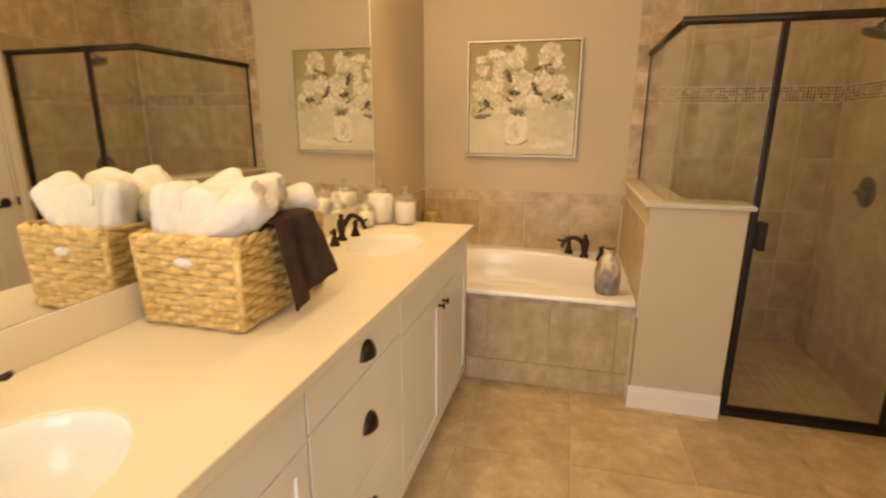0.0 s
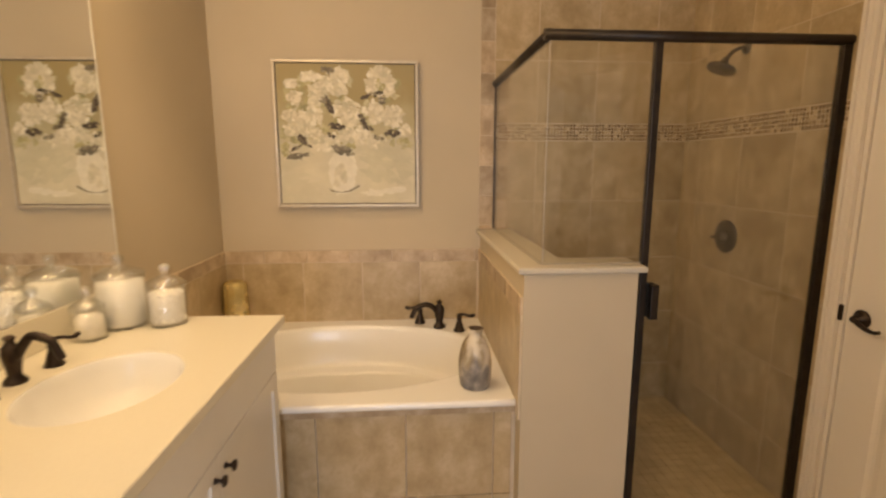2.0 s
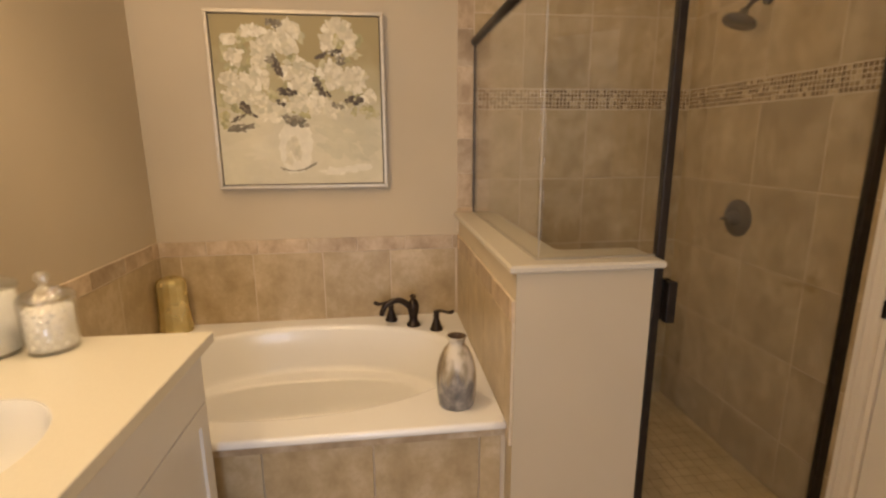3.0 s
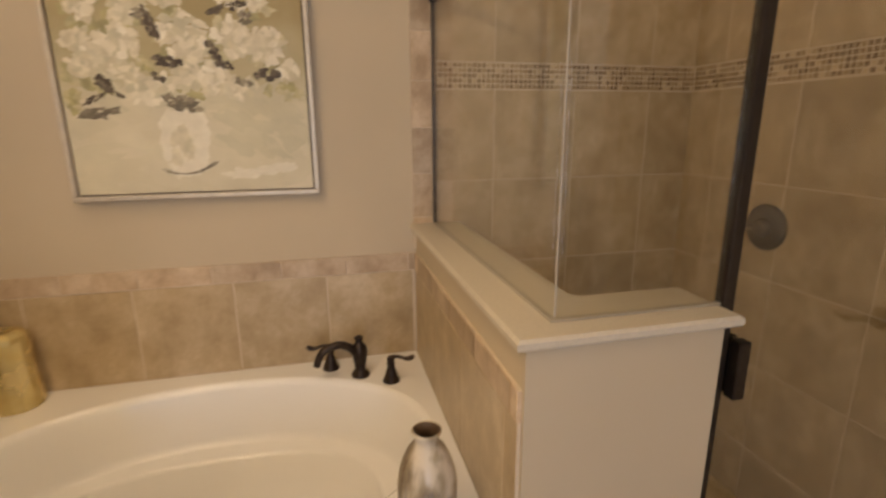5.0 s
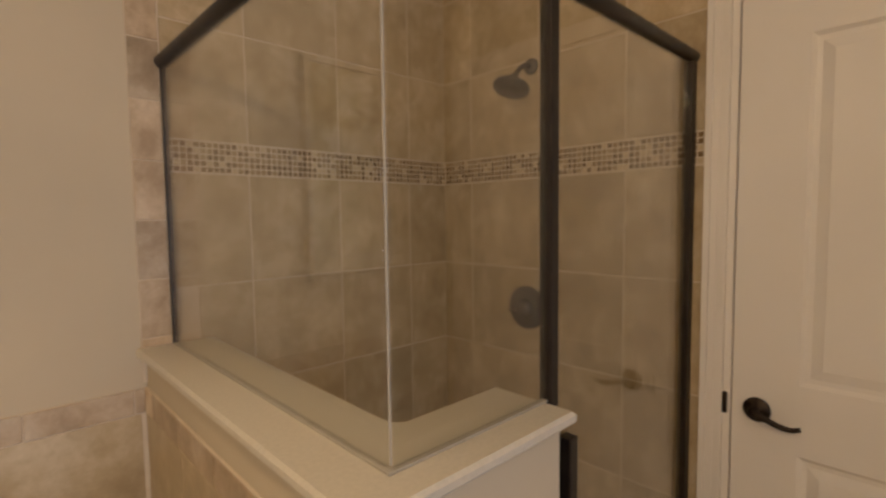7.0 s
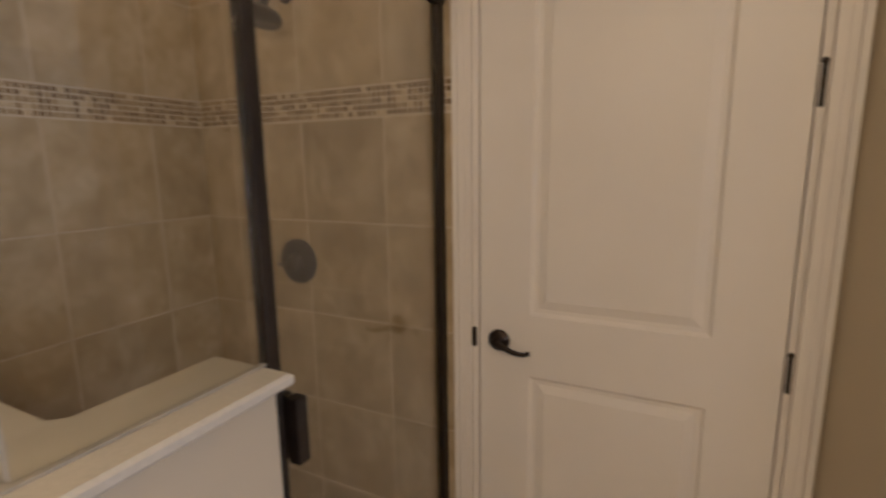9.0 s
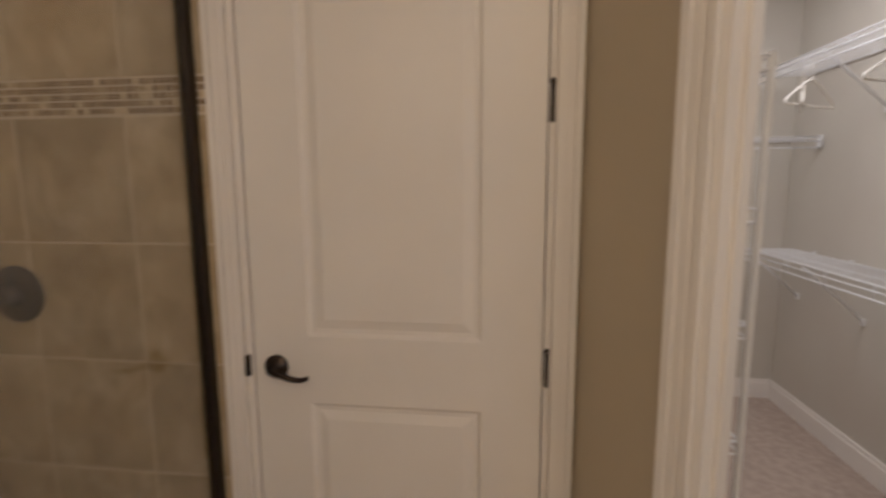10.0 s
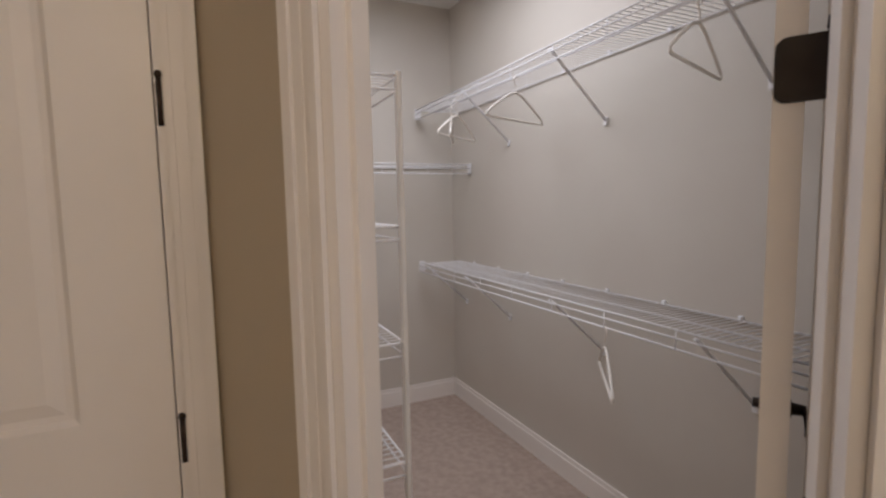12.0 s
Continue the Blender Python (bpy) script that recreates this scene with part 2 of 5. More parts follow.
SAGE = toned("sage_paint", [(0.555, 0.52, 0.38), (0.57, 0.53, 0.385), (0.545, 0.51, 0.37), (0.58, 0.54, 0.40)], soft=0.07, scale=9.0)
EDGEGLASS = material("polished_edge", (0.80, 0.80, 0.74), 0.18, second=(0.74, 0.74, 0.68), scale=5.0)
VASEPAINT = toned("vase_paint", [(0.71, 0.665, 0.55), (0.73, 0.69, 0.575), (0.69, 0.65, 0.53)], soft=0.06)


def canvas_material():
    """A tan ground above that passes into cream below, with broad brush clouds."""
    m = material("canvas_paint", (0.5, 0.46, 0.3), 0.55, bump=0.2, bump_scale=220.0)
    n, links = m.node_tree.nodes, m.node_tree.links
    geo, sep = n.new("ShaderNodeNewGeometry"), n.new("ShaderNodeSeparateXYZ")
    links.new(geo.outputs["Position"], sep.inputs[0])
    span = n.new("ShaderNodeMapRange")
    span.inputs["From Min"].default_value, span.inputs["From Max"].default_value = 1.26, 1.96
    links.new(sep.outputs["Z"], span.inputs["Value"])
    brush = n.new("ShaderNodeTexNoise")
    brush.inputs["Scale"].default_value, brush.inputs["Detail"].default_value = 7.0, 5.0
    links.new(geo.outputs["Position"], brush.inputs["Vector"])
    add = n.new("ShaderNodeMath")
    add.operation = "MULTIPLY_ADD"
    add.inputs[1].default_value, add.inputs[2].default_value = 0.55, -0.27
    links.new(brush.outputs["Fac"], add.inputs[0])
    total = n.new("ShaderNodeMath")
    links.new(span.outputs[0], total.inputs[0])
    links.new(add.outputs[0], total.inputs[1])
    ramp = n.new("ShaderNodeValToRGB")
    e = ramp.color_ramp.elements
    e[0].position, e[0].color = 0.1, (0.66, 0.60, 0.46, 1)
    e[1].position, e[1].color = 0.85, (0.36, 0.29, 0.14, 1)
    for at, c in ((0.35, (0.61, 0.575, 0.44, 1)), (0.5, (0.50, 0.45, 0.29, 1))):
        k = e.new(at)
        k.color = c
    links.new(total.outputs[0], ramp.inputs["Fac"])
    links.new(ramp.outputs["Color"], n["Principled BSDF"].inputs["Base Color"])
    return m


def vase_material():
    """Mottled grey-blue glaze below, cream and brown above, with uneven runs where they meet."""
    m = material("mottled_glaze", (0.3, 0.28, 0.26), 0.36, bump=0.15, bump_scale=90.0, coat=0.1)
    n, links = m.node_tree.nodes, m.node_tree.links
    geo, sep = n.new("ShaderNodeNewGeometry"), n.new("ShaderNodeSeparateXYZ")
    links.new(geo.outputs["Position"], sep.inputs[0])

    def cloud(scale, shift, detail):
        stretch, tex = n.new("ShaderNodeMapping"), n.new("ShaderNodeTexNoise")
        stretch.inputs["Scale"].default_value, stretch.inputs["Location"].default_value = scale, shift
        tex.inputs["Scale"].default_value, tex.inputs["Detail"].default_value = 1.0, detail
        links.new(geo.outputs["Position"], stretch.inputs["Vector"])
        links.new(stretch.outputs[0], tex.inputs["Vector"])
        return tex.outputs["Fac"]

    def tones(fac, *stops):
        ramp = n.new("ShaderNodeValToRGB")
        e = ramp.color_ramp.elements
        e[0].position, e[0].color = stops[0][0], (*stops[0][1], 1)
        e[1].position, e[1].color = stops[-1][0], (*stops[-1][1], 1)
        for at, c in stops[1:-1]:
            k = e.new(at)
            k.color = (*c, 1)
        links.new(fac, ramp.inputs["Fac"])
        return ramp.outputs["Color"]

    low = tones(cloud((26.0, 26.0, 20.0), (1.0, 2.0, 3.0), 6.0), (0.34, (0.13, 0.12, 0.12)), (0.5, (0.22, 0.205, 0.195)), (0.66, (0.40, 0.36, 0.31)))
    high = tones(cloud((17.0, 17.0, 6.0), (5.0, 1.0, 9.0), 6.0), (0.36, (0.15, 0.105, 0.06)), (0.47, (0.36, 0.30, 0.21)), (0.58, (0.62, 0.56, 0.46)))
    runs, span = n.new("ShaderNodeMath"), n.new("ShaderNodeMapRange")
    runs.operation = "MULTIPLY_ADD"
    runs.inputs[1].default_value = 0.16
    links.new(cloud((38.0, 38.0, 8.0), (0.0, 0.0, 0.0), 5.0), runs.inputs[0])
    links.new(sep.outputs["Z"], runs.inputs[2])
    span.inputs["From Min"].default_value, span.inputs["From Max"].default_value = 0.735, 0.765
    links.new(runs.outputs[0], span.inputs["Value"])
    mix = n.new("ShaderNodeMix")
    mix.data_type = "RGBA"
    links.new(span.outputs[0], mix.inputs["Factor"])
    links.new(low, mix.inputs["A"])
    links.new(high, mix.inputs["B"])
    links.new(mix.outputs["Result"], n["Principled BSDF"].inputs["Base Color"])
    return m


VASEMOUTH = material("brown_glaze", (0.085, 0.05, 0.03), 0.5, second=(0.14, 0.09, 0.055), scale=40.0)
CANVAS, VASEGLAZE = canvas_material(), vase_material()

# ---- mesh helpers ----


def box(bm, x0, x1, y0, y1, z0, z1, bevel=0.0, segments=2, m=None):
    made = bmesh.ops.create_cube(bm, size=1.0)["verts"]
    bmesh.ops.scale(bm, vec=(x1 - x0, y1 - y0, z1 - z0), verts=made)
    bmesh.ops.translate(bm, vec=((x0 + x1) / 2, (y0 + y1) / 2, (z0 + z1) / 2), verts=made)
    if bevel:
        edges = list({e for v in made for e in v.link_edges})
        out = bmesh.ops.bevel(bm, geom=edges, offset=bevel, segments=segments, affect="EDGES", profile=0.6)
        made = list({v for f in out["faces"] for v in f.verts} | {v for v in made if v.is_valid})
    if m:
        bmesh.ops.transform(bm, matrix=m, verts=made)
    return made


def lathe(bm, profile, cx=0.0, cy=0.0, steps=32, sx=1.0, sy=1.0, m=None, close=False):
    """Spins a profile of (radius, height) pairs round a vertical axis."""
    rings = []
    for r, z in profile:
        if r < 1e-5:
            rings.append([bm.verts.new((cx, cy, z))])
        else:
            rings.append([bm.verts.new((cx + sx * r * math.cos(2 * math.pi * i / steps), cy + sy * r * math.sin(2 * math.pi * i / steps), z)) for i in range(steps)])
    for a, b in zip(rings, rings[1:] + ([rings[0]] if close else [])):
        for i in range(steps):
            j = (i + 1) % steps
            q = [a[i % len(a)], a[j % len(a)], b[j % len(b)], b[i % len(b)]]
            q = list(dict.fromkeys(q))
            if len(q) > 2:
                bm.faces.new(q).smooth = True
    made = [v for r in rings for v in r]
    if m:
        bmesh.ops.transform(bm, matrix=m, verts=made)
    return made


def tube(bm, path, radius, sides=8, smooth=True, cap=True):
    """A round bar along a path; radius is a number, or one for each point."""
    pts = [Vector(p) for p in path]
    radii = radius if isinstance(radius, (list, tuple)) else [radius] * len(pts)
    up, rings = None, []
    for i, p in enumerate(pts):
        d = (pts[min(i + 1, len(pts) - 1)] - pts[max(i - 1, 0)]).normalized()
        if up is None:
            up = d.orthogonal().normalized()
        up = (up - d * up.dot(d)).normalized()
        side = d.cross(up)
        rings.append([bm.verts.new(p + radii[i] * (math.cos(2 * math.pi * k / sides) * up + math.sin(2 * math.pi * k / sides) * side)) for k in range(sides)])
    for a, b in zip(rings, rings[1:]):
        for k in range(sides):
            bm.faces.new((a[k], a[(k + 1) % sides], b[(k + 1) % sides], b[k])).smooth = smooth
    if cap:
        bm.faces.new(rings[0][::-1])
        bm.faces.new(rings[-1])


def curve(points, n=8):
    """Catmull-Rom points through the given ones."""
    p = [Vector(q) for q in points]
    p = [2 * p[0] - p[1]] + p + [2 * p[-1] - p[-2]]
    out = []
    for i in range(1, len(p) - 2):
        for k in range(n):
            t = k / n
            out.append(0.5 * (2 * p[i] + (p[i + 1] - p[i - 1]) * t + (2 * p[i - 1] - 5 * p[i] + 4 * p[i + 1] - p[i + 2]) * t * t + (3 * p[i] - p[i - 1] - 3 * p[i + 1] + p[i + 2]) * t ** 3))
    return out + [p[-2]]


def mesh_of(name, bm, mat, recalc=True):
    if recalc:
        bmesh.ops.recalc_face_normals(bm, faces=bm.faces)
    data = bpy.data.meshes.new(name)
    bm.to_mesh(data)
    bm.free()
    data.materials.append(mat)
    return data


def part(name, bm, mat, parent=None, label=""):
    ob = new(name, mesh_of(name, bm, mat))
    ob.parent = parent
    return tagged(ob, label)


def thing(name, label, category, at=(0, 0, 0), group=""):
    ob = new(name)
    ob.empty_display_size = 0.05
    ob.matrix_world = at if isinstance(at, Matrix) else pose(*at)
    return tagged(ob, label, category, group)


def structure(name, bm, mat, label, category):
    return tagged(part(name, bm, mat), label, category, kind="structure")


def solid(name, mat, label, category, *boxes):
    bm = bmesh.new()
    for b in boxes:
        box(bm, *b)
    return structure(name, bm, mat, label, category)


def slab_between(bm, a, b, depth, z0, z1):
    """A wall piece from plan point a to b, with its thickness to the right of the way."""
    a, b = Vector((*a, 0)), Vector((*b, 0))
    d = (b - a).normalized()
    n = Vector((d.y, -d.x, 0)) * depth
    ring = [a, b, b + n, a + n]
    low = [bm.verts.new(p + Vector((0, 0, z0))) for p in ring]
    top = [bm.verts.new(p + Vector((0, 0, z1))) for p in ring]
    bm.faces.new(low), bm.faces.new(top)
    for i in range(4):
        bm.faces.new((low[i], low[(i + 1) % 4], top[(i + 1) % 4], top[i]))

# ---- large structure ----
XL, XR, YB, TOP = -1.025, 1.648, 4.008, 2.74
CORNER, KINK = (1.648, 1.983), (1.362, 1.866)
S2 = math.sqrt(0.5)


def along(s, d=0.0):
    """Plan point s metres along the slanted closet wall from its kink, d metres into the closet."""
    return (KINK[0] - S2 * s + S2 * d, KINK[1] - S2 * s - S2 * d)


END = along(0.98)
LEAN_TURN = Matrix.Translation((XL, 2.935, 0)) @ pose(0, 0, 0, 0, 0, -1.15) @ Matrix.Translation((-XL, -2.935, 0))


def leaned(ob):
    """The vanity wall and all that is fixed to it stand 1.15 degrees off the room's square."""
    ob.matrix_world = LEAN_TURN @ ob.matrix_world
    return ob


wall_north = solid("wall_north", WALL, "warm beige painted wall behind the tub", "wall", (XL, 1.77, YB, YB + 0.12, 0, TOP))
wall_west = solid("wall_west", WALL, "warm beige painted wall behind the vanity", "wall", (XL - 0.12, XL, -1.46, YB + 0.16, 0, TOP))
leaned(wall_west)
wall_east = solid("wall_east", WALL, "warm beige painted wall with a panel door and shower tile", "wall",
                  (XR, 1.77, 2.87, YB, 0, TOP), (XR, 1.77, 1.93, 2.04, 0, TOP), (XR, 1.77, 2.04, 2.87, 2.05, TOP))
bm = bmesh.new()
slab_between(bm, KINK, CORNER, 0.12, 0, TOP)
structure("wall_stub", bm, WALL, "short beige painted wall return beside the closet door", "wall")
bm = bmesh.new()
slab_between(bm, along(0.06), KINK, 0.12, 0, TOP)
slab_between(bm, END, along(0.742), 0.12, 0, TOP)
slab_between(bm, along(0.742), along(0.06), 0.12, 2.05, TOP)
structure("wall_slanted", bm, WALL, "slanted beige painted wall with the closet doorway", "wall")
bm = bmesh.new()
slab_between(bm, (END[0], -1.3), END, 0.12, 0, TOP)
structure("wall_side", bm, WALL, "plain beige painted wall beside the vanity aisle", "wall")
solid("wall_south", WALL, "plain beige wall with a bright doorway", "wall",
      (XL, -0.6, -1.42, -1.3, 0, TOP), (0.4, 0.81, -1.42, -1.3, 0, TOP), (-0.6, 0.4, -1.42, -1.3, 2.05, TOP))
solid("closet_wall_south", CLOSET_WALL, "greige painted closet wall behind the wire shelves", "wall", (0.81, 3.83, 0.31, 0.43, 0, TOP))
solid("closet_wall_east", CLOSET_WALL, "greige painted end wall of the closet", "wall", (3.71, 3.83, 0.43, 2.03, 0, TOP))
solid("closet_wall_north", CLOSET_WALL, "greige painted closet wall", "wall", (1.77, 3.71, 1.93, 2.03, 0, TOP))
solid("ceiling", CEILING, "white textured ceiling", "ceiling", (-1.2, 3.9, -1.5, 4.2, TOP, TOP + 0.1))
floor = solid("floor", GROUT, "beige stone-look tile floor with tan grout", "floor", (XL - 0.1, 3.83, -1.42, YB + 0.1, -0.12, -0.005))
bm = bmesh.new()
ring = [along(0.95, 0.06), along(0.0, 0.06), (1.66, 1.87), (1.77, 1.93), (3.71, 1.93), (3.71, 0.43), (0.81, 0.43)]
low, high = [bm.verts.new((*p, 0.0)) for p in ring], [bm.verts.new((*p, 0.010)) for p in ring]
bm.faces.new(high)
for i in range(len(ring)):
    bm.faces.new((low[i], low[(i + 1) % len(ring)], high[(i + 1) % len(ring)], high[i]))
structure("carpet", bm, CARPET, "beige-brown cut pile carpet on the closet floor", "carpet")
solid("shower_floor_bed", GROUT, "tan mortar bed under the shower floor tiles", "floor", (0.60, XR, 2.98, YB, -0.005, 0.015))
solid("tub_surround", GROUT, "low tiled front wall under the bathtub", "tub surround", (XL, 0.455, 2.998, 3.04, 0, 0.509))
knee = solid("knee_wall", WALL, "beige painted half wall between tub and shower", "wall", (0.455, 0.60, 2.915, YB, 0, 1.075), (0.60, 0.882, 2.915, 3.055, 0, 1.075))


def baseboard(name, a, b, height, label):
    bm = bmesh.new()
    slab_between(bm, a, b, 0.014, 0, height - 0.022)
    slab_between(bm, a, b, 0.009, height - 0.022, height)
    structure(name, bm, TRIM, label, "baseboard")


baseboard("baseboard_knee", (0.441, 2.9148), (0.885, 2.9148), 0.125, "white painted baseboard on the half wall")
baseboard("baseboard_closet_south", (3.71, 0.431), (0.82, 0.431), 0.134, "white painted baseboard along the closet wall")
baseboard("baseboard_closet_east", (3.709, 1.93), (3.709, 0.446), 0.134, "white painted baseboard at the closet end wall")


def trim_strip(bm, origin, u, n, s0, s1, z0, z1, d0, d1):
    """A board on a wall: from s0 to s1 along u, d0 to d1 out along n."""
    o, u, n = Vector((*origin, 0)), Vector((*u, 0)), Vector((*n, 0))
    pts = [o + u * s + n * d for s, d in ((s0, d0), (s1, d0), (s1, d1), (s0, d1))]
    low, high = [bm.verts.new(p + Vector((0, 0, z0))) for p in pts], [bm.verts.new(p + Vector((0, 0, z1))) for p in pts]
    bm.faces.new(low), bm.faces.new(high)
    for i in range(4):
        bm.faces.new((low[i], low[(i + 1) % 4], high[(i + 1) % 4], high[i]))


def casing(name, origin, u, n, s0, s1, top, label, depth=0.12, width=0.058):
    """Door trim round an opening from s0 to s1 along u, with the jamb lining through the wall."""
    bm = bmesh.new()
    for a, b, bead in ((s0 - width, s0, -1), (s1, s1 + width, 1)):
        trim_strip(bm, origin, u, n, a, b, 0, top, 0.0, 0.011)
        lo, hi = (a, a + 0.016) if bead < 0 else (b - 0.016, b)
        trim_strip(bm, origin, u, n, lo, hi, 0, top, 0.011, 0.019)
        lo, hi = (b - 0.012, b) if bead < 0 else (a, a + 0.012)
        trim_strip(bm, origin, u, n, lo, hi, 0, top, 0.011, 0.015)
        mid = (a + b) / 2
        trim_strip(bm, origin, u, n, mid - 0.006, mid + 0.006, 0, top, 0.011, 0.0135)
    trim_strip(bm, origin, u, n, s0 - width, s1 + width, top, top + width, 0.0, 0.015)
    for a, b in ((s0, s0 + 0.018), (s1 - 0.018, s1)):
        trim_strip(bm, origin, u, n, a, b, 0, top, -depth - 0.001, -0.001)
    for a, b in ((s0 + 0.018, s0 + 0.029), (s1 - 0.029, s1 - 0.018)):
        trim_strip(bm, origin, u, n, a, b, 0, top - 0.018, -0.078, -0.046)
    trim_strip(bm, origin, u, n, s0 + 0.018, s1 - 0.018, top - 0.018, top, -depth - 0.001, -0.001)
    return structure(name, bm, TRIM, label, "door casing")


casing("door_casing_1", (XR, 1.925), (0, 1), (-1, 0), 0.118, 0.942, 2.05, "white painted casing round the closed panel door")
casing("door_casing_2", KINK, (-S2, -S2), (-S2, S2), 0.066, 0.738, 2.05, "white painted fluted casing of the closet doorway")


def panel_face(bm, x0, x1, z0, z1, y):
    """A moulded sunken panel in a door face that looks along -y."""
    rings = []
    for inset, depth in ((0, 0), (0.010, 0.008), (0.022, 0.009), (0.048, 0.002)):
        rings.append([bm.verts.new((x, y + depth, z)) for x, z in ((x0 + inset, z0 + inset), (x1 - inset, z0 + inset), (x1 - inset, z1 - inset), (x0 + inset, z1 - inset))])
    for a, b in zip(rings, rings[1:]):
        for i in range(4):
            bm.faces.new((a[i], a[(i + 1) % 4], b[(i + 1) % 4], b[i]))
    bm.faces.new(rings[-1])


def lever(parent, x, z, y, way):
    """A dark lever on a round rose: axis along -y, the lever to the side given by way."""
    bm = bmesh.new()
    lathe(bm, [(0.0, 0.0), (0.033, 0.0), (0.034, 0.005), (0.030, 0.010), (0.014, 0.014), (0.012, 0.040), (0.0, 0.042)], steps=28, m=pose(x, y, z, 90))
    handle = part("lever_rose", bm, BRONZE, parent, "round oil-rubbed bronze rose")
    bm = bmesh.new()
    path = curve([(x, y - 0.036, z), (x + way * 0.02, y - 0.042, z - 0.004), (x + way * 0.055, y - 0.044, z - 0.016), (x + way * 0.085, y - 0.042, z - 0.020), (x + way * 0.105, y - 0.040, z - 0.013)], 6)
    tube(bm, path, [0.010 - 0.004 * i / (len(path) - 1) for i in range(len(path))], 10)
    part("lever_arm", bm, BRONZE, handle)


def panel_door(name, width, panels, label, m, height=2.03, thick=0.035):
    door = thing(name, label, "door", m)
    bm = bmesh.new()
    z = 0.0
    box(bm, 0, 0.155, 0, thick, 0, height), box(bm, width - 0.155, width, 0, thick, 0, height)
    for z0, z1 in panels:
        box(bm, 0.155, width - 0.155, 0, thick, z, z0)
        z = z1
        box(bm, 0.155, width - 0.155, 0.010, thick, z0, z1)
        panel_face(bm, 0.155, width - 0.155, z0, z1, 0)
    box(bm, 0.155, width - 0.155, 0, thick, z, height)
    part("door_leaf", bm, TRIM, door, "white painted two-panel leaf")
    return door


def hinge(parent, x, y, z, height=0.09):
    bm = bmesh.new()
    tube(bm, [(x, y, z - height / 2), (x, y, z + height / 2)], 0.0062, 10)
    lathe(bm, [(0.0062, z + height / 2), (0.0085, z + height / 2 + 0.004), (0.006, z + height / 2 + 0.012), (0.0, z + height / 2 + 0.014)], x, y, 10)
    box(bm, x - 0.010, x + 0.010, y + 0.004, y + 0.008, z - height / 2, z + height / 2)
    part("hinge", bm, BRONZE, parent, "dark bronze hinge")


# closed door in the east wall: local x runs along -y of the room, face towards -x
M1 = Matrix(((0, 1, 0, 1.656), (-1, 0, 0, 2.8455), (0, 0, 1, 0.008), (0, 0, 0, 1)))
door_1 = panel_door("door_1", 0.781, [(0.21, 0.81), (1.0, 1.90)], "closed white two-panel door with bronze lever and hinges", M1)
lever(door_1, 0.062, 0.912, 0, 1)
for z in (0.26, 0.935, 1.60):
    hinge(door_1, 0.792, -0.004, z)
bm = bmesh.new()
box(bm, -0.022, -0.010, -0.018, 0.004, 0.885, 0.945, 0.003)
part("strike_plate", bm, BRONZE, door_1, "dark strike plate")

# closet door, swung open into the closet
hx, hy = along(0.701, 0.122)
M2 = pose(hx, hy, 0.018, 0, 0, -60)
door_2 = panel_door("door_2", 0.60, [(0.21, 0.81), (1.0, 1.90)], "open white closet door seen edge-on with dark hinges", M2)
bm = bmesh.new()
made = box(bm, -0.0035, 0.0, -0.026, 0.034, 1.509, 1.591)
bmesh.ops.bevel(bm, geom=[e for e in bm.edges if abs(e.verts[0].co.x - e.verts[1].co.x) > 0.002 and e.verts[0].co.y > 0], offset=0.014, segments=6, profile=0.5, affect="EDGES")
part("hinge_leaf", bm, DARKMETAL, door_2, "black hinge leaf")
for z in (0.26, 0.93, 1.55):
    bm = bmesh.new()
    tube(bm, [(-0.006, -0.026, z - 0.041), (-0.006, -0.026, z + 0.041)], 0.0065, 10)
    lathe(bm, [(0.0065, z + 0.041), (0.0085, z + 0.045), (0.0075, z + 0.058), (0.0, z + 0.061)], -0.006, -0.026, 10)
    part("hinge_knuckle", bm, DARKMETAL, door_2, "black hinge knuckle")
lever(door_2, 0.54, 0.91, 0, -1)
bm = bmesh.new()
lathe(bm, [(0.0, 0.0), (0.033, 0.0), (0.034, 0.005), (0.030, 0.010), (0.012, 0.014), (0.011, 0.026), (0.0, 0.028)], steps=28, m=pose(0.54, 0.035, 0.91, -90))
part("lever_rose", bm, BRONZE, door_2, "round oil-rubbed bronze rose")

# ---- shower enclosure ----


def l_plate(bm, z0, z1):
    """The half wall's stone cap: an L in plan."""
    outline = [(0.430, 2.895), (0.908, 2.895), (0.908, 3.078), (0.660, 3.078), (0.640, 3.098), (0.640, 4.004), (0.430, 4.004)]
    rings = []
    for z, grow in ((z0, -0.004), (z0 + 0.005, 0.0), (z1 - 0.006, 0.0), (z1, -0.006)):
        cx, cy = 0.56, 3.2
        rings.append([bm.verts.new((x + grow * (1 if x > cx else -1), y + grow * (1 if y > cy else -1), z)) for x, y in outline])
    for a, b in zip(rings, rings[1:]):
        for i in range(len(a)):
            bm.faces.new((a[i], a[(i + 1) % len(a)], b[(i + 1) % len(a)], b[i]))
    bm.faces.new(rings[0]), bm.faces.new(rings[-1])


bm = bmesh.new()
l_plate(bm, 1.077, 1.100)
tagged(part("wall_cap", bm, CAPSTONE), "cream solid-surface cap on the half wall", "wall cap", kind="structure")

shower = thing("shower_enclosure", "glass shower enclosure with dark bronze frame on a half wall", "shower enclosure", (0.53, 2.965, 0))


def at_shower(name, bm, mat, label="", parent=None):
    bmesh.ops.translate(bm, vec=(-0.53, -2.965, 0), verts=bm.verts)
    return part(name, bm, mat, parent or shower, label)


def bar(x0, x1, y0, y1, z0, z1, bevel=0.004):
    bm = bmesh.new()
    box(bm, x0, x1, y0, y1, z0, z1, bevel)
    return bm


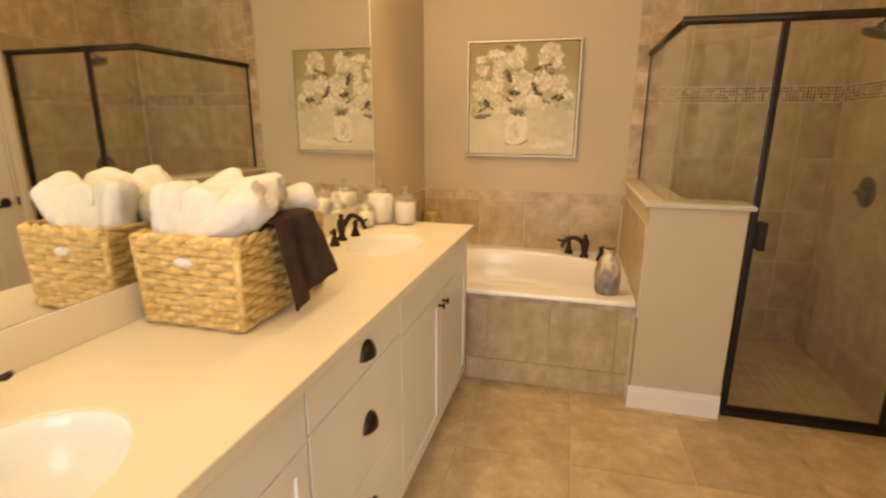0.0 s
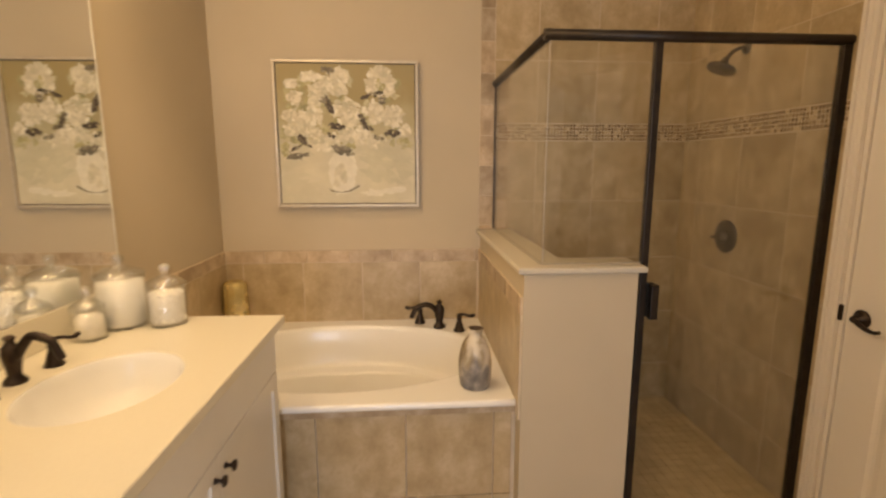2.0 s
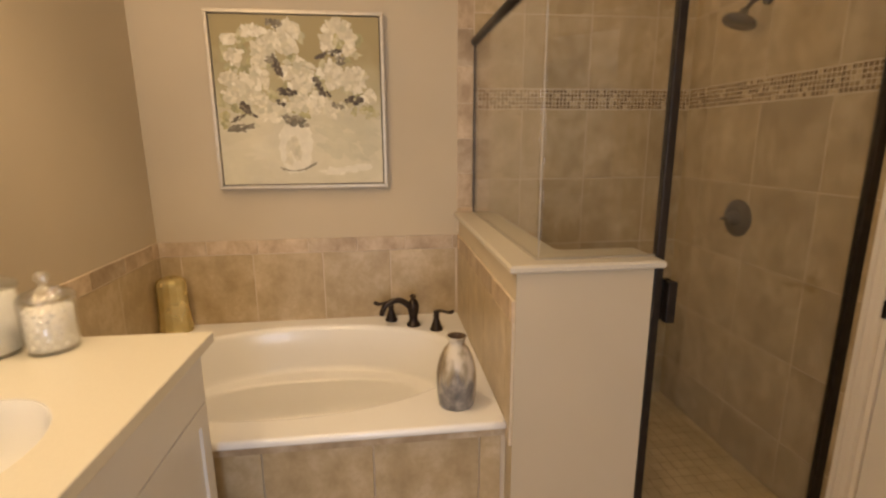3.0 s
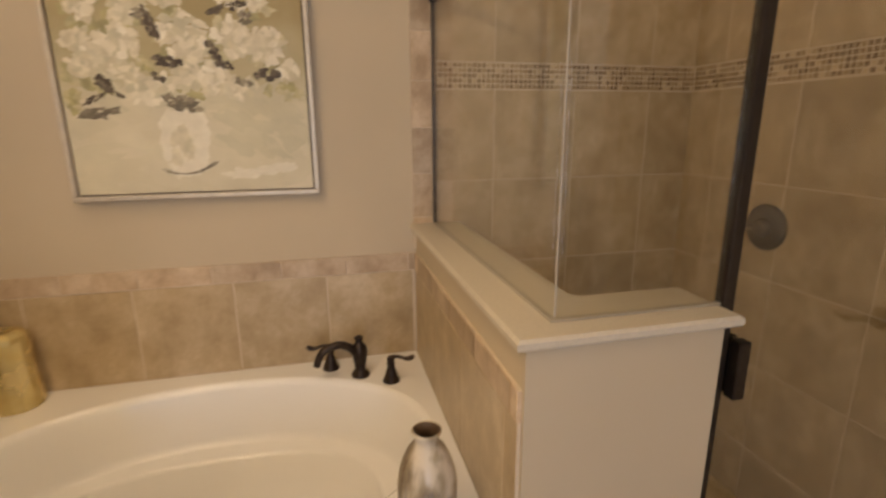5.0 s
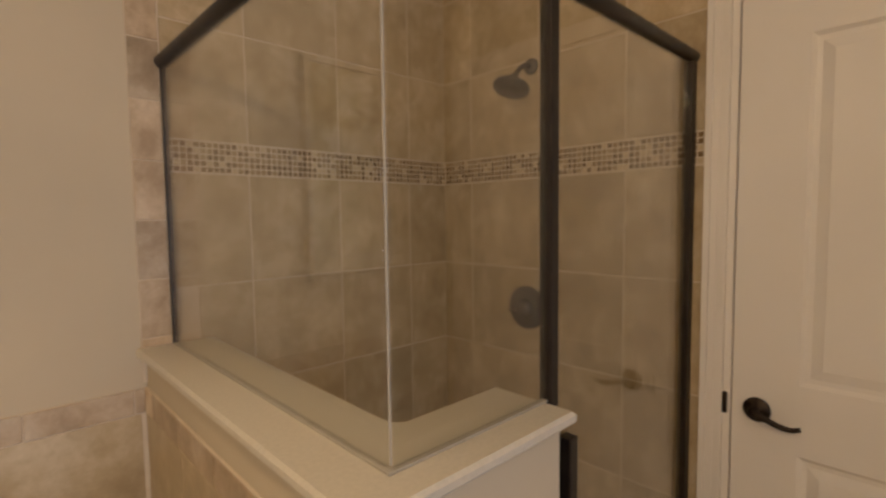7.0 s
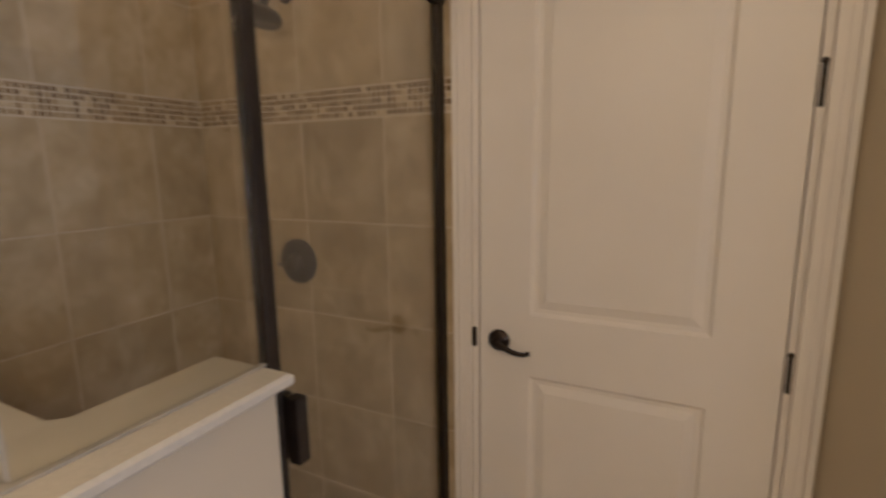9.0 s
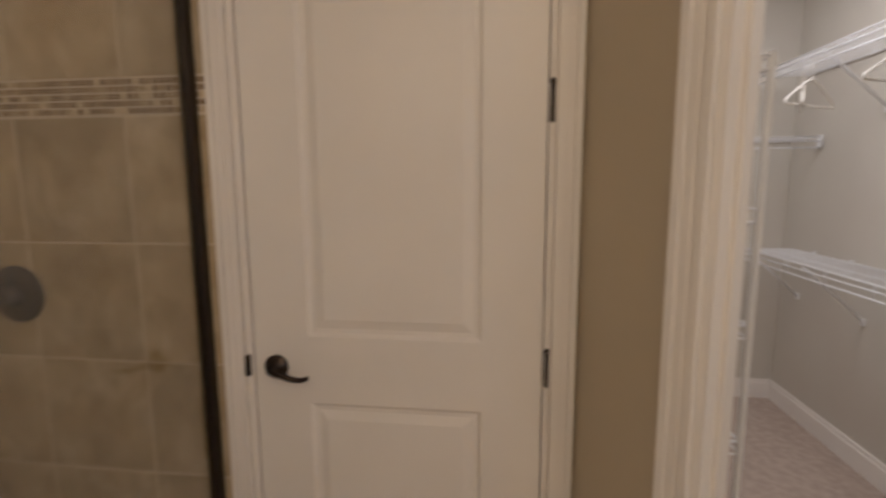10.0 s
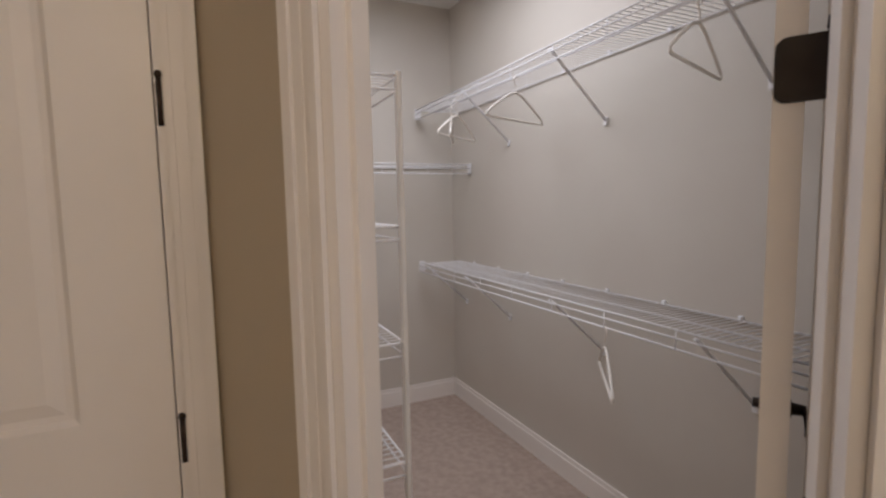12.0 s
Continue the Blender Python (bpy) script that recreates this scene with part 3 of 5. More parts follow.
at_shower("glass_panel", bar(0.526, 0.534, 2.972, 3.990, 1.107, 1.893, 0.001), GLASS, "clear side glass panel")
at_shower("glass_panel", bar(0.539, 0.908, 2.961, 2.969, 1.107, 1.893, 0.001), GLASS, "clear front glass panel")
at_shower("glass_edge_seal", bar(0.5340, 0.5375, 2.9690, 2.9725, 1.107, 1.893, 0.0005), CHANNEL, "thin grey corner seal")
shower_door = at_shower("shower_door", bar(0.934, 1.605, 2.961, 2.969, 0.045, 1.886, 0.001), GLASS, "clear glass door pane")
bm = bmesh.new()
tube(bm, [(0.53, 2.956, 1.908), (0.53, 4.004, 1.908)], 0.019, 16)
at_shower("header", bm, DARKMETAL, "rounded dark header rail")
bm = bmesh.new()
tube(bm, [(0.512, 2.965, 1.908), (1.640, 2.965, 1.908)], 0.019, 16)
at_shower("header", bm, DARKMETAL, "rounded dark header rail")
at_shower("post", bar(0.9085, 0.936, 2.952, 2.979, 0.0, 1.892), DARKMETAL, "dark upright between glass panel and door")
at_shower("post", bar(1.606, 1.6395, 2.952, 2.978, 0.0, 1.892), DARKMETAL, "dark upright at the tiled wall")
at_shower("threshold", bar(0.9085, 1.638, 2.942, 2.988, 0.0, 0.036), DARKMETAL, "dark bottom rail")
at_shower("door_rail", bar(0.935, 1.597, 2.956, 2.974, 0.038, 0.052, 0.002), DARKMETAL)
at_shower("glazing_channel", bar(0.523, 0.537, 2.958, 3.985, 1.1003, 1.1048, 0.001), CHANNEL, "thin grey channel under the side glass")
at_shower("glazing_channel", bar(0.538, 0.908, 2.958, 2.972, 1.1003, 1.1048, 0.001), CHANNEL, "thin grey channel under the front glass")
at_shower("wall_channel", bar(0.524, 0.536, 3.985, 3.999, 1.101, 1.892, 0.001), DARKMETAL, "thin dark wall channel")
bm = bar(0.946, 0.976, 2.932, 2.9605, 0.885, 1.020, 0.004)
at_shower("door_handle", bm, DARKMETAL, "black block pull handle")
bm = bar(0.946, 0.976, 2.9695, 2.990, 0.885, 1.020, 0.004)
at_shower("door_handle", bm, DARKMETAL, "black block pull handle inside")

head = thing("wall_shower", "dark round shower spray on a bent wall arm", "shower head", (1.64, 3.53, 2.01))
bm = bmesh.new()
lathe(bm, [(0.0, 0), (0.030, 0), (0.028, 0.008), (0.012, 0.014), (0.0, 0.014)], steps=24, m=pose(0, 0, 0, 0, -90))
part("flange", bm, SHOWERMETAL, head)
bm = bmesh.new()
tube(bm, curve([(0, 0, 0), (-0.035, 0, -0.002), (-0.07, 0, -0.02), (-0.10, 0, -0.055)], 6), 0.0095, 12)
part("arm", bm, SHOWERMETAL, head)
bm = bmesh.new()
lathe(bm, [(0.0, 0.03), (0.015, 0.03), (0.018, 0.012), (0.028, 0.0), (0.062, -0.012), (0.066, -0.018), (0.064, -0.026), (0.0, -0.028)], steps=32, m=pose(-0.112, 0, -0.078, 0, 22))
part("spray_head", bm, SHOWERMETAL, head)

valve = thing("shower_valve", "dark bronze round shower valve with a pointed handle", "shower valve", (1.64, 3.548, 1.11))
bm = bmesh.new()
lathe(bm, [(0.0, 0), (0.082, 0), (0.083, 0.006), (0.076, 0.012), (0.04, 0.016), (0.0, 0.016)], steps=40, m=pose(0, 0, 0, 0, -90))
part("escutcheon", bm, SHOWERMETAL, valve)
bm = bmesh.new()
lathe(bm, [(0.034, 0.014), (0.033, 0.026), (0.028, 0.038), (0.020, 0.046), (0.0, 0.048)], steps=24, m=pose(0, 0, 0, 0, -90))
tube(bm, [(-0.034, 0.006, 0), (-0.040, 0.034, -0.006), (-0.040, 0.060, -0.010)], [0.011, 0.009, 0.007], 10)
part("handle", bm, SHOWERMETAL, valve)

# ---- bathtub ----


def superellipse(cx, cy, a, b, power, n=64):
    out = []
    for i in range(n):
        t = 2 * math.pi * i / n
        c, s = math.cos(t), math.sin(t)
        out.append((cx + a * math.copysign(abs(c) ** (2 / power), c), cy + b * math.copysign(abs(s) ** (2 / power), s)))
    return out


def on_rect(cx, cy, x, y, x0, x1, y0, y1):
    """Where the ray from (cx, cy) through (x, y) meets the rectangle."""
    dx, dy = x - cx, y - cy
    k = min(((x1 if dx > 0 else x0) - cx) / dx if abs(dx) > 1e-9 else 1e9, ((y1 if dy > 0 else y0) - cy) / dy if abs(dy) > 1e-9 else 1e9)
    return cx + dx * k, cy + dy * k


def holed_plate(bm, x0, x1, y0, y1, z, hole, centre):
    """A flat plate with a hole: returns the hole's vertices."""
    corners = [(x1, y1), (x0, y1), (x0, y0), (x1, y0)]
    outer = [on_rect(*centre, *p, x0, x1, y0, y1) for p in hole]
    for c in corners:
        k = min(range(len(outer)), key=lambda i: (outer[i][0] - c[0]) ** 2 + (outer[i][1] - c[1]) ** 2)
        outer[k] = c
    a, b = [bm.verts.new((*p, z)) for p in hole], [bm.verts.new((*p, z)) for p in outer]
    for i in range(len(a)):
        j = (i + 1) % len(a)
        bm.faces.new((a[i], a[j], b[j], b[i]))
    return a, b


TC = (-0.285, 3.49)
tub = thing("bathtub", "white acrylic drop-in garden bathtub set in tile", "bathtub", (*TC, 0))
bm = bmesh.new()
hole = superellipse(*TC, 0.685, 0.426, 2.1, 96)
inner, outer = holed_plate(bm, XL + 0.003, 0.445, 2.968, 3.997, 0.566, hole, TC)
last = outer
for dz, grow in ((-0.0015, 0.004), (-0.005, 0.008), (-0.011, 0.0105), (-0.022, 0.0105), (-0.026, 0.008), (-0.0265, -0.02)):
    new_ring = [bm.verts.new((v.co.x, v.co.y - (grow if v.co.y < 3.1 else 0), 0.566 + dz)) for v in outer]
    for i in range(len(last)):
        j = (i + 1) % len(last)
        bm.faces.new((last[i], last[j], new_ring[j], new_ring[i])).smooth = True
    last = new_ring
last = inner
# half length, half width, squareness and height: rim roll, back slope, arm ledge, well and floor
for a, b, power, z in (
    (0.678, 0.419, 2.1, 0.564), (0.668, 0.410, 2.1, 0.556), (0.661, 0.403, 2.1, 0.540), (0.640, 0.388, 2.15, 0.45), (0.622, 0.374, 2.2, 0.375),
    (0.608, 0.362, 2.25, 0.352), (0.592, 0.350, 2.3, 0.344), (0.535, 0.308, 2.5, 0.338), (0.525, 0.298, 2.55, 0.334), (0.517, 0.291, 2.6, 0.322),
    (0.495, 0.275, 2.6, 0.24), (0.470, 0.255, 2.6, 0.185), (0.435, 0.228, 2.6, 0.162), (0.36, 0.18, 2.5, 0.151), (0.20, 0.09, 2.4, 0.147),
):
    new_ring = [bm.verts.new((*p, z)) for p in superellipse(*TC, a, b, power, 96)]
    for i in range(len(last)):
        j = (i + 1) % len(last)
        bm.faces.new((last[i], last[j], new_ring[j], new_ring[i])).smooth = True
    last = new_ring
bm.faces.new(last).smooth = True
bmesh.ops.translate(bm, vec=(-TC[0], -TC[1], 0), verts=bm.verts)
part("tub_shell", bm, ACRYLIC, tub)
bm = bmesh.new()
lathe(bm, [(0.0, 0.151), (0.03, 0.150), (0.032, 0.146), (0.0, 0.147)], -0.25, 0.0, 24)
part("drain", bm, BRONZE, tub)
solid("tub_ledge", LISTEL, "narrow tan stone ledge under the tub rim", "ledge", (XL, 0.446, 2.972, 3.02, 0.510, 0.5392))


def arched_faucet(name, label, at, turn, reach, height, spread, handles, size=1.0, mat=BRONZE):
    """Widespread faucet: an arched spout on a bell base and two curled lever handles."""
    f = thing(name, label, "faucet", pose(*at, 0, 0, turn))

    def grown(profile):
        return [(r * size, z * size) for r, z in profile]

    bm = bmesh.new()
    lathe(bm, grown([(0.0, 0), (0.027, 0), (0.027, 0.006), (0.023, 0.012), (0.016, 0.022), (0.017, 0.038), (0.021, 0.060), (0.023, 0.078), (0.020, 0.096), (0.012, 0.106), (0.009, 0.112), (0.013, 0.119), (0.013, 0.123), (0.006, 0.128), (0.0, 0.129)]), 0, 0, 24)
    part("spout_body", bm, mat, f)
    bm = bmesh.new()
    path = curve([(0.010, 0, 0.070 * size), (0.035, 0, height * 0.86), (reach * 0.5, 0, height), (reach * 0.85, 0, height * 0.90), (reach, 0, height * 0.66), (reach + 0.008, 0, height * 0.50)], 7)
    tube(bm, path, [(0.0128 - 0.0030 * i / (len(path) - 1)) * size for i in range(len(path))], 14)
    part("spout_arch", bm, mat, f)
    for (hx, hy), ang in zip(spread, handles):
        bm = bmesh.new()
        lathe(bm, grown([(0.0, 0), (0.025, 0), (0.025, 0.005), (0.021, 0.012), (0.012, 0.042), (0.010, 0.050), (0.013, 0.056), (0.010, 0.063), (0.012, 0.072), (0.009, 0.078), (0.0, 0.080)]), hx, hy, 22)
        h = part("handle_base", bm, mat, f)
        bm = bmesh.new()
        c, s = math.cos(radians(ang)), math.sin(radians(ang))
        path = curve([(hx + d * c * size, hy + d * s * size, z * size) for d, z in ((-0.006, 0.070), (0.010, 0.077), (0.026, 0.076), (0.042, 0.071), (0.056, 0.072), (0.068, 0.079))], 5)
        last = len(path) - 1
        tube(bm, path, [size * (0.0078 - 0.0028 * math.sin(math.pi * min(1, i / last * 1.25)) - 0.0025 * max(0, i / last - 0.85) / 0.15) for i in range(last + 1)], 10)
        part("handle_lever", bm, mat, h)
    return f


arched_faucet("tub_faucet", "oil-rubbed bronze tub faucet with arched spout on the rim", (0.205, 3.844, 0.566), 190, 0.150, 0.136, [(0.091, -0.099), (-0.092, 0.087)], (-12, 157), 1.24)

# ---- vanity ----
CT = 0.940
vy0, vy1 = -0.35, 2.935
SINKS = ((-0.690, 0.84), (-0.695, 2.40))
counter = thing("worktop", "cream solid-surface vanity worktop with rounded edges", "worktop", (-0.7, 1.3, CT))
bm = bmesh.new()
cuts = [vy0, 0.55, 1.11, 2.12, 2.68, vy1]
front, back = -0.405, XL + 0.002
for k in (1, 3):
    c = SINKS[k // 2]
    holed_plate(bm, back, front, cuts[k], cuts[k + 1], CT, superellipse(*c, 0.165, 0.205, 2.0, 64), c)
for k in (0, 2, 4):
    sides = []
    for y in (cuts[k], cuts[k + 1]):
        found = sorted((v for v in bm.verts if abs(v.co.y - y) < 1e-6), key=lambda v: v.co.x)
        sides.append(found or [bm.verts.new((back, y, CT)), bm.verts.new((front, y, CT))])
    bm.faces.new(sides[0] + sides[1][::-1])
bmesh.ops.remove_doubles(bm, verts=bm.verts, dist=0.0004)
bmesh.ops.recalc_face_normals(bm, faces=bm.faces)
out = bmesh.ops.extrude_face_region(bm, geom=bm.faces[:])
bmesh.ops.translate(bm, vec=(0, 0, -0.032), verts=[v for v in out["geom"] if isinstance(v, bmesh.types.BMVert)])
bmesh.ops.translate(bm, vec=(0.7, -1.3, -CT), verts=bm.verts)
slab = part("slab", bm, COUNTER, counter)
leaned(counter)
mod = slab.modifiers.new("soft_edges", "BEVEL")
mod.width, mod.segments, mod.limit_method, mod.angle_limit = 0.004, 2, "ANGLE", radians(60)
bm = bmesh.new()
box(bm, XL + 0.002 + 0.7, XL + 0.021 + 0.7, vy0 - 1.3, 2.985 - 1.3, 0.0, 0.100, 0.002)
part("backsplash", bm, COUNTER, counter)

for c in SINKS:
    basin = thing("sink_basin", "white oval undermount porcelain sink in the worktop", "sink", (*c, CT), group="vanity sinks")
    leaned(basin)
    bm = bmesh.new()
    lathe(bm, [(0.997, -0.003), (0.978, -0.006), (0.955, -0.03), (0.88, -0.09), (0.68, -0.142), (0.35, -0.160), (0.11, -0.164), (0.11, -0.172), (0.90, -0.172), (0.997, -0.033)], 0, 0, 64, 0.165, 0.205, close=True)
    part("bowl", bm, PORCELAIN, basin)
    bm = bmesh.new()
    lathe(bm, [(0.0, -0.161), (0.020, -0.160), (0.023, -0.165), (0.0, -0.166)], 0, 0, 20)
    part("drain", bm, BRONZE, basin)
    leaned(arched_faucet("sink_faucet", "oil-rubbed bronze widespread sink faucet with lever handles", (-0.912, c[1] + 0.010, CT), 0, 0.110, 0.118, [(0.018, -0.104), (0.018, 0.104)], (-75, 50), 0.94))

mirror = thing("mirror", "large plain wall mirror above the vanity worktop", "mirror", (XL, 1.3, 1.05))
leaned(mirror)
bm = bmesh.new()
box(bm, 0.002, 0.016, vy0 - 1.3, 3.02 - 1.3, -0.008, 1.05)
part("mirror_pane", bm, MIRROR, mirror)
bm = bmesh.new()
box(bm, 0.002, 0.017, 3.02 - 1.3, 3.028 - 1.3, -0.008, 1.05, 0.002)
part("edge_strip", bm, EDGEGLASS, mirror, "polished glass edge")


def shaker(bm, y0, y1, z0, z1, x, rail=0.05):
    """A frame-and-panel cabinet front that looks along +x; x is its face."""
    rings = []
    for inset, dx in ((0.0, -0.019), (0.0, -0.0015), (0.0015, 0.0), (rail, 0.0), (rail + 0.001, -0.0075)):
        rings.append([bm.verts.new((x + dx, y, z)) for y, z in ((y0 + inset, z0 + inset), (y1 - inset, z0 + inset), (y1 - inset, z1 - inset), (y0 + inset, z1 - inset))])
    for a, b in zip(rings, rings[1:]):
        for i in range(4):
            bm.faces.new((a[i], a[(i + 1) % 4], b[(i + 1) % 4], b[i]))
    bm.faces.new(rings[0]), bm.faces.new(rings[-1])


def cup_pull(parent, y, z, x):
    """A bin pull: a quarter shell over an open finger hollow."""
    bm = bmesh.new()
    rings = []
    for i in range(13):
        a = math.pi * (0.01 + 0.98 * i / 12)
        rings.append([bm.verts.new((x + 0.026 * math.sin(a) * math.sin(math.pi / 12 * k), y + 0.043 * math.cos(a), z - 0.026 + 0.052 * math.sin(a) * math.cos(math.pi / 12 * k))) for k in range(7)])
    for a, b in zip(rings, rings[1:]):
        for k in range(6):
            bm.faces.new((a[k], a[k + 1], b[k + 1], b[k])).smooth = True
    box(bm, x - 0.001, x + 0.002, y - 0.030, y + 0.030, z - 0.026, z + 0.006)
    part("cup_pull", bm, BRONZE, parent, "dark bronze cup pull")


def knob(parent, y, z, x):
    bm = bmesh.new()
    lathe(bm, [(0.0, 0), (0.009, 0), (0.006, 0.006), (0.005, 0.016), (0.014, 0.022), (0.014, 0.028), (0.0, 0.031)], steps=20, m=pose(x, y, z, 0, 90))
    part("knob", bm, BRONZE, parent, "dark bronze knob")


FX = -0.437


def cabinet_unit(name, label, y0, y1, fronts):
    u = thing(name, label, "vanity cabinet", ((XL + FX) / 2, (y0 + y1) / 2, 0), group="vanity units")
    ox, oy = -(XL + FX) / 2, -(y0 + y1) / 2
    bm = bmesh.new()
    for b in ((XL + 0.003, FX - 0.020, y0, y0 + 0.018, 0.1, 0.907), (XL + 0.003, FX - 0.020, y1 - 0.018, y1, 0.1, 0.907), (XL + 0.003, FX - 0.020, y0 + 0.018, y1 - 0.018, 0.1, 0.118), (FX - 0.030, FX - 0.0195, y0 + 0.018, y1 - 0.018, 0.118, 0.907)):
        box(bm, *b)
    bmesh.ops.translate(bm, vec=(ox, oy, 0), verts=bm.verts)
    part("carcass", bm, CABINET, u)
    bm = bmesh.new()
    box(bm, XL + 0.003, FX - 0.075, y0, y1, 0, 0.099)
    bmesh.ops.translate(bm, vec=(ox, oy, 0), verts=bm.verts)
    part("toe_kick", bm, CABINET, u)
    for kind, a, b, c, d, grips in fronts:
        bm = bmesh.new()
        if kind == "slab":
            box(bm, FX - 0.019, FX, a, b, c, d, 0.002, 2)
        else:
            shaker(bm, a, b, c, d, FX)
        bmesh.ops.translate(bm, vec=(ox, oy, 0), verts=bm.verts)
        f = part({"slab": "drawer_front", "door": "cabinet_door"}[kind], bm, CABINET, u, "white painted front")
        for g, gy, gz in grips:
            (cup_pull if g == "cup" else knob)(f, gy + oy, gz, FX + ox)
    return leaned(u)


cabinet_unit("vanity_cabinet", "white painted sink cabinet with false front and doors", vy0 + 0.01, 1.287, [
    ("slab", 0.322, 1.284, 0.756, 0.903, ()), ("slab", vy0 + 0.013, 0.318, 0.756, 0.903, ()), ("door", 0.322, 0.788, 0.103, 0.752, [("knob", 0.755, 0.69)]), ("door", 0.792, 1.284, 0.103, 0.752, [("knob", 0.825, 0.69)]),
    ("door", vy0 + 0.013, 0.318, 0.103, 0.752, [("knob", 0.28, 0.69)])])
cabinet_unit("vanity_drawer_unit", "white painted drawer unit with bronze cup pulls", 1.289, 1.890, [
    ("slab", 1.292, 1.887, 0.766, 0.903, [("cup", 1.612, 0.836)]), ("slab", 1.292, 1.887, 0.436, 0.762, [("cup", 1.612, 0.605)]), ("slab", 1.292, 1.887, 0.103, 0.432, [("cup", 1.612, 0.30)])])
cabinet_unit("vanity_cabinet", "white painted sink cabinet with two shaker doors and knobs", 1.892, 2.915, [
    ("slab", 1.895, 2.912, 0.746, 0.903, ()), ("door", 1.895, 2.392, 0.103, 0.742, [("knob", 2.362, 0.69)]), ("door", 2.396, 2.912, 0.103, 0.742, [("knob", 2.428, 0.69)])])

# ---- things on the worktop ----


def weave_side(parent, p0, p1, q0, q1, rows, stakes, out):
    """Strands woven over and under stakes, from p0-p1 at the bottom to q0-q1 at the top."""
    p0, p1, q0, q1, out = (Vector(v) for v in (p0, p1, q0, q1, out))
    steps = stakes * 3
    for r in range(rows):
        t = (r + 0.5) / rows
        a, b = p0.lerp(q0, t), p1.lerp(q1, t)
        path = []
        for k in range(steps + 1):
            s = k / steps
            w = math.sin(math.pi * (s * stakes + r)) * 0.0052
            jig = 0.0022 * noise.noise(Vector((s * 9 + r * 3.1, r * 1.7, p0.x + p0.y)))
            path.append(a.lerp(b, s) + out * w + Vector((0, 0, jig)))
        bm = bmesh.new()
        tube(bm, path, 0.0112 + 0.0010 * math.sin(r * 2.3), 7)
        part("strand", bm, WICKER, parent)


def basket():
    b = thing("basket", "honey-coloured woven seagrass basket full of towels", "basket", (-0.844, 1.595, CT))
    w, d, h, f = 0.141, 0.200, 0.232, 0.008
    lo = [(-w, -d, 0.008), (w, -d, 0.008), (w, d, 0.008), (-w, d, 0.008)]
    hi = [(-w - f, -d - f, h), (w + f, -d - f, h), (w + f, d + f, h), (-w - f, d + f, h)]
    outs = [(0, -1, 0), (1, 0, 0), (0, 1, 0), (-1, 0, 0)]
    for i in range(4):
        j = (i + 1) % 4
        weave_side(b, lo[i], lo[j], hi[i], hi[j], 13, 7 if i % 2 == 0 else 9, outs[i])
    bm = bmesh.new()
    box(bm, -w + 0.006, w - 0.006, -d + 0.006, d - 0.006, 0.0, 0.012)
    part("base", bm, WICKER, b)
    bm = bmesh.new()
    for x0, x1, y0, y1 in ((-w + 0.004, w - 0.004, -d + 0.004, -d + 0.008), (-w + 0.004, w - 0.004, d - 0.008, d - 0.004), (-w + 0.004, -w + 0.008, -d + 0.008, d - 0.008), (w - 0.008, w - 0.004, -d + 0.008, d - 0.008)):
        box(bm, x0, x1, y0, y1, 0.012, h - 0.01)
    part("inner_wall", bm, WICKER, b)
    for i in range(4):
        bm = bmesh.new()
        tube(bm, [lo[i], hi[i]], 0.011, 8)
        part("corner_stake", bm, WICKER, b)
    bm = bmesh.new()
    for k in range(2):
        for i in range(4):
            a, c = Vector(hi[i]), Vector(hi[(i + 1) % 4])
            path = [a.lerp(c, t / 24) + Vector((0, 0, 0.004 + 0.006 * math.sin(t * 1.05 + math.pi * k))) + 0.006 * math.cos(t * 1.05 + math.pi * k) * Vector(outs[i]) for t in range(25)]
            tube(bm, path, 0.0082, 7)
    part("braided_rim", bm, WICKER, b)
    bm = bmesh.new()
    lathe(bm, [(0.0, 0.016), (0.6, 0.014), (0.9, 0.010), (1.0, 0.0)], 0, 0, 24, 0.030, 0.013, m=pose(0, -d - 0.010, 0.180, 90))
    part("handle_wrap", bm, TOWEL, b, "pale cloth-wrapped hand hole")


basket()


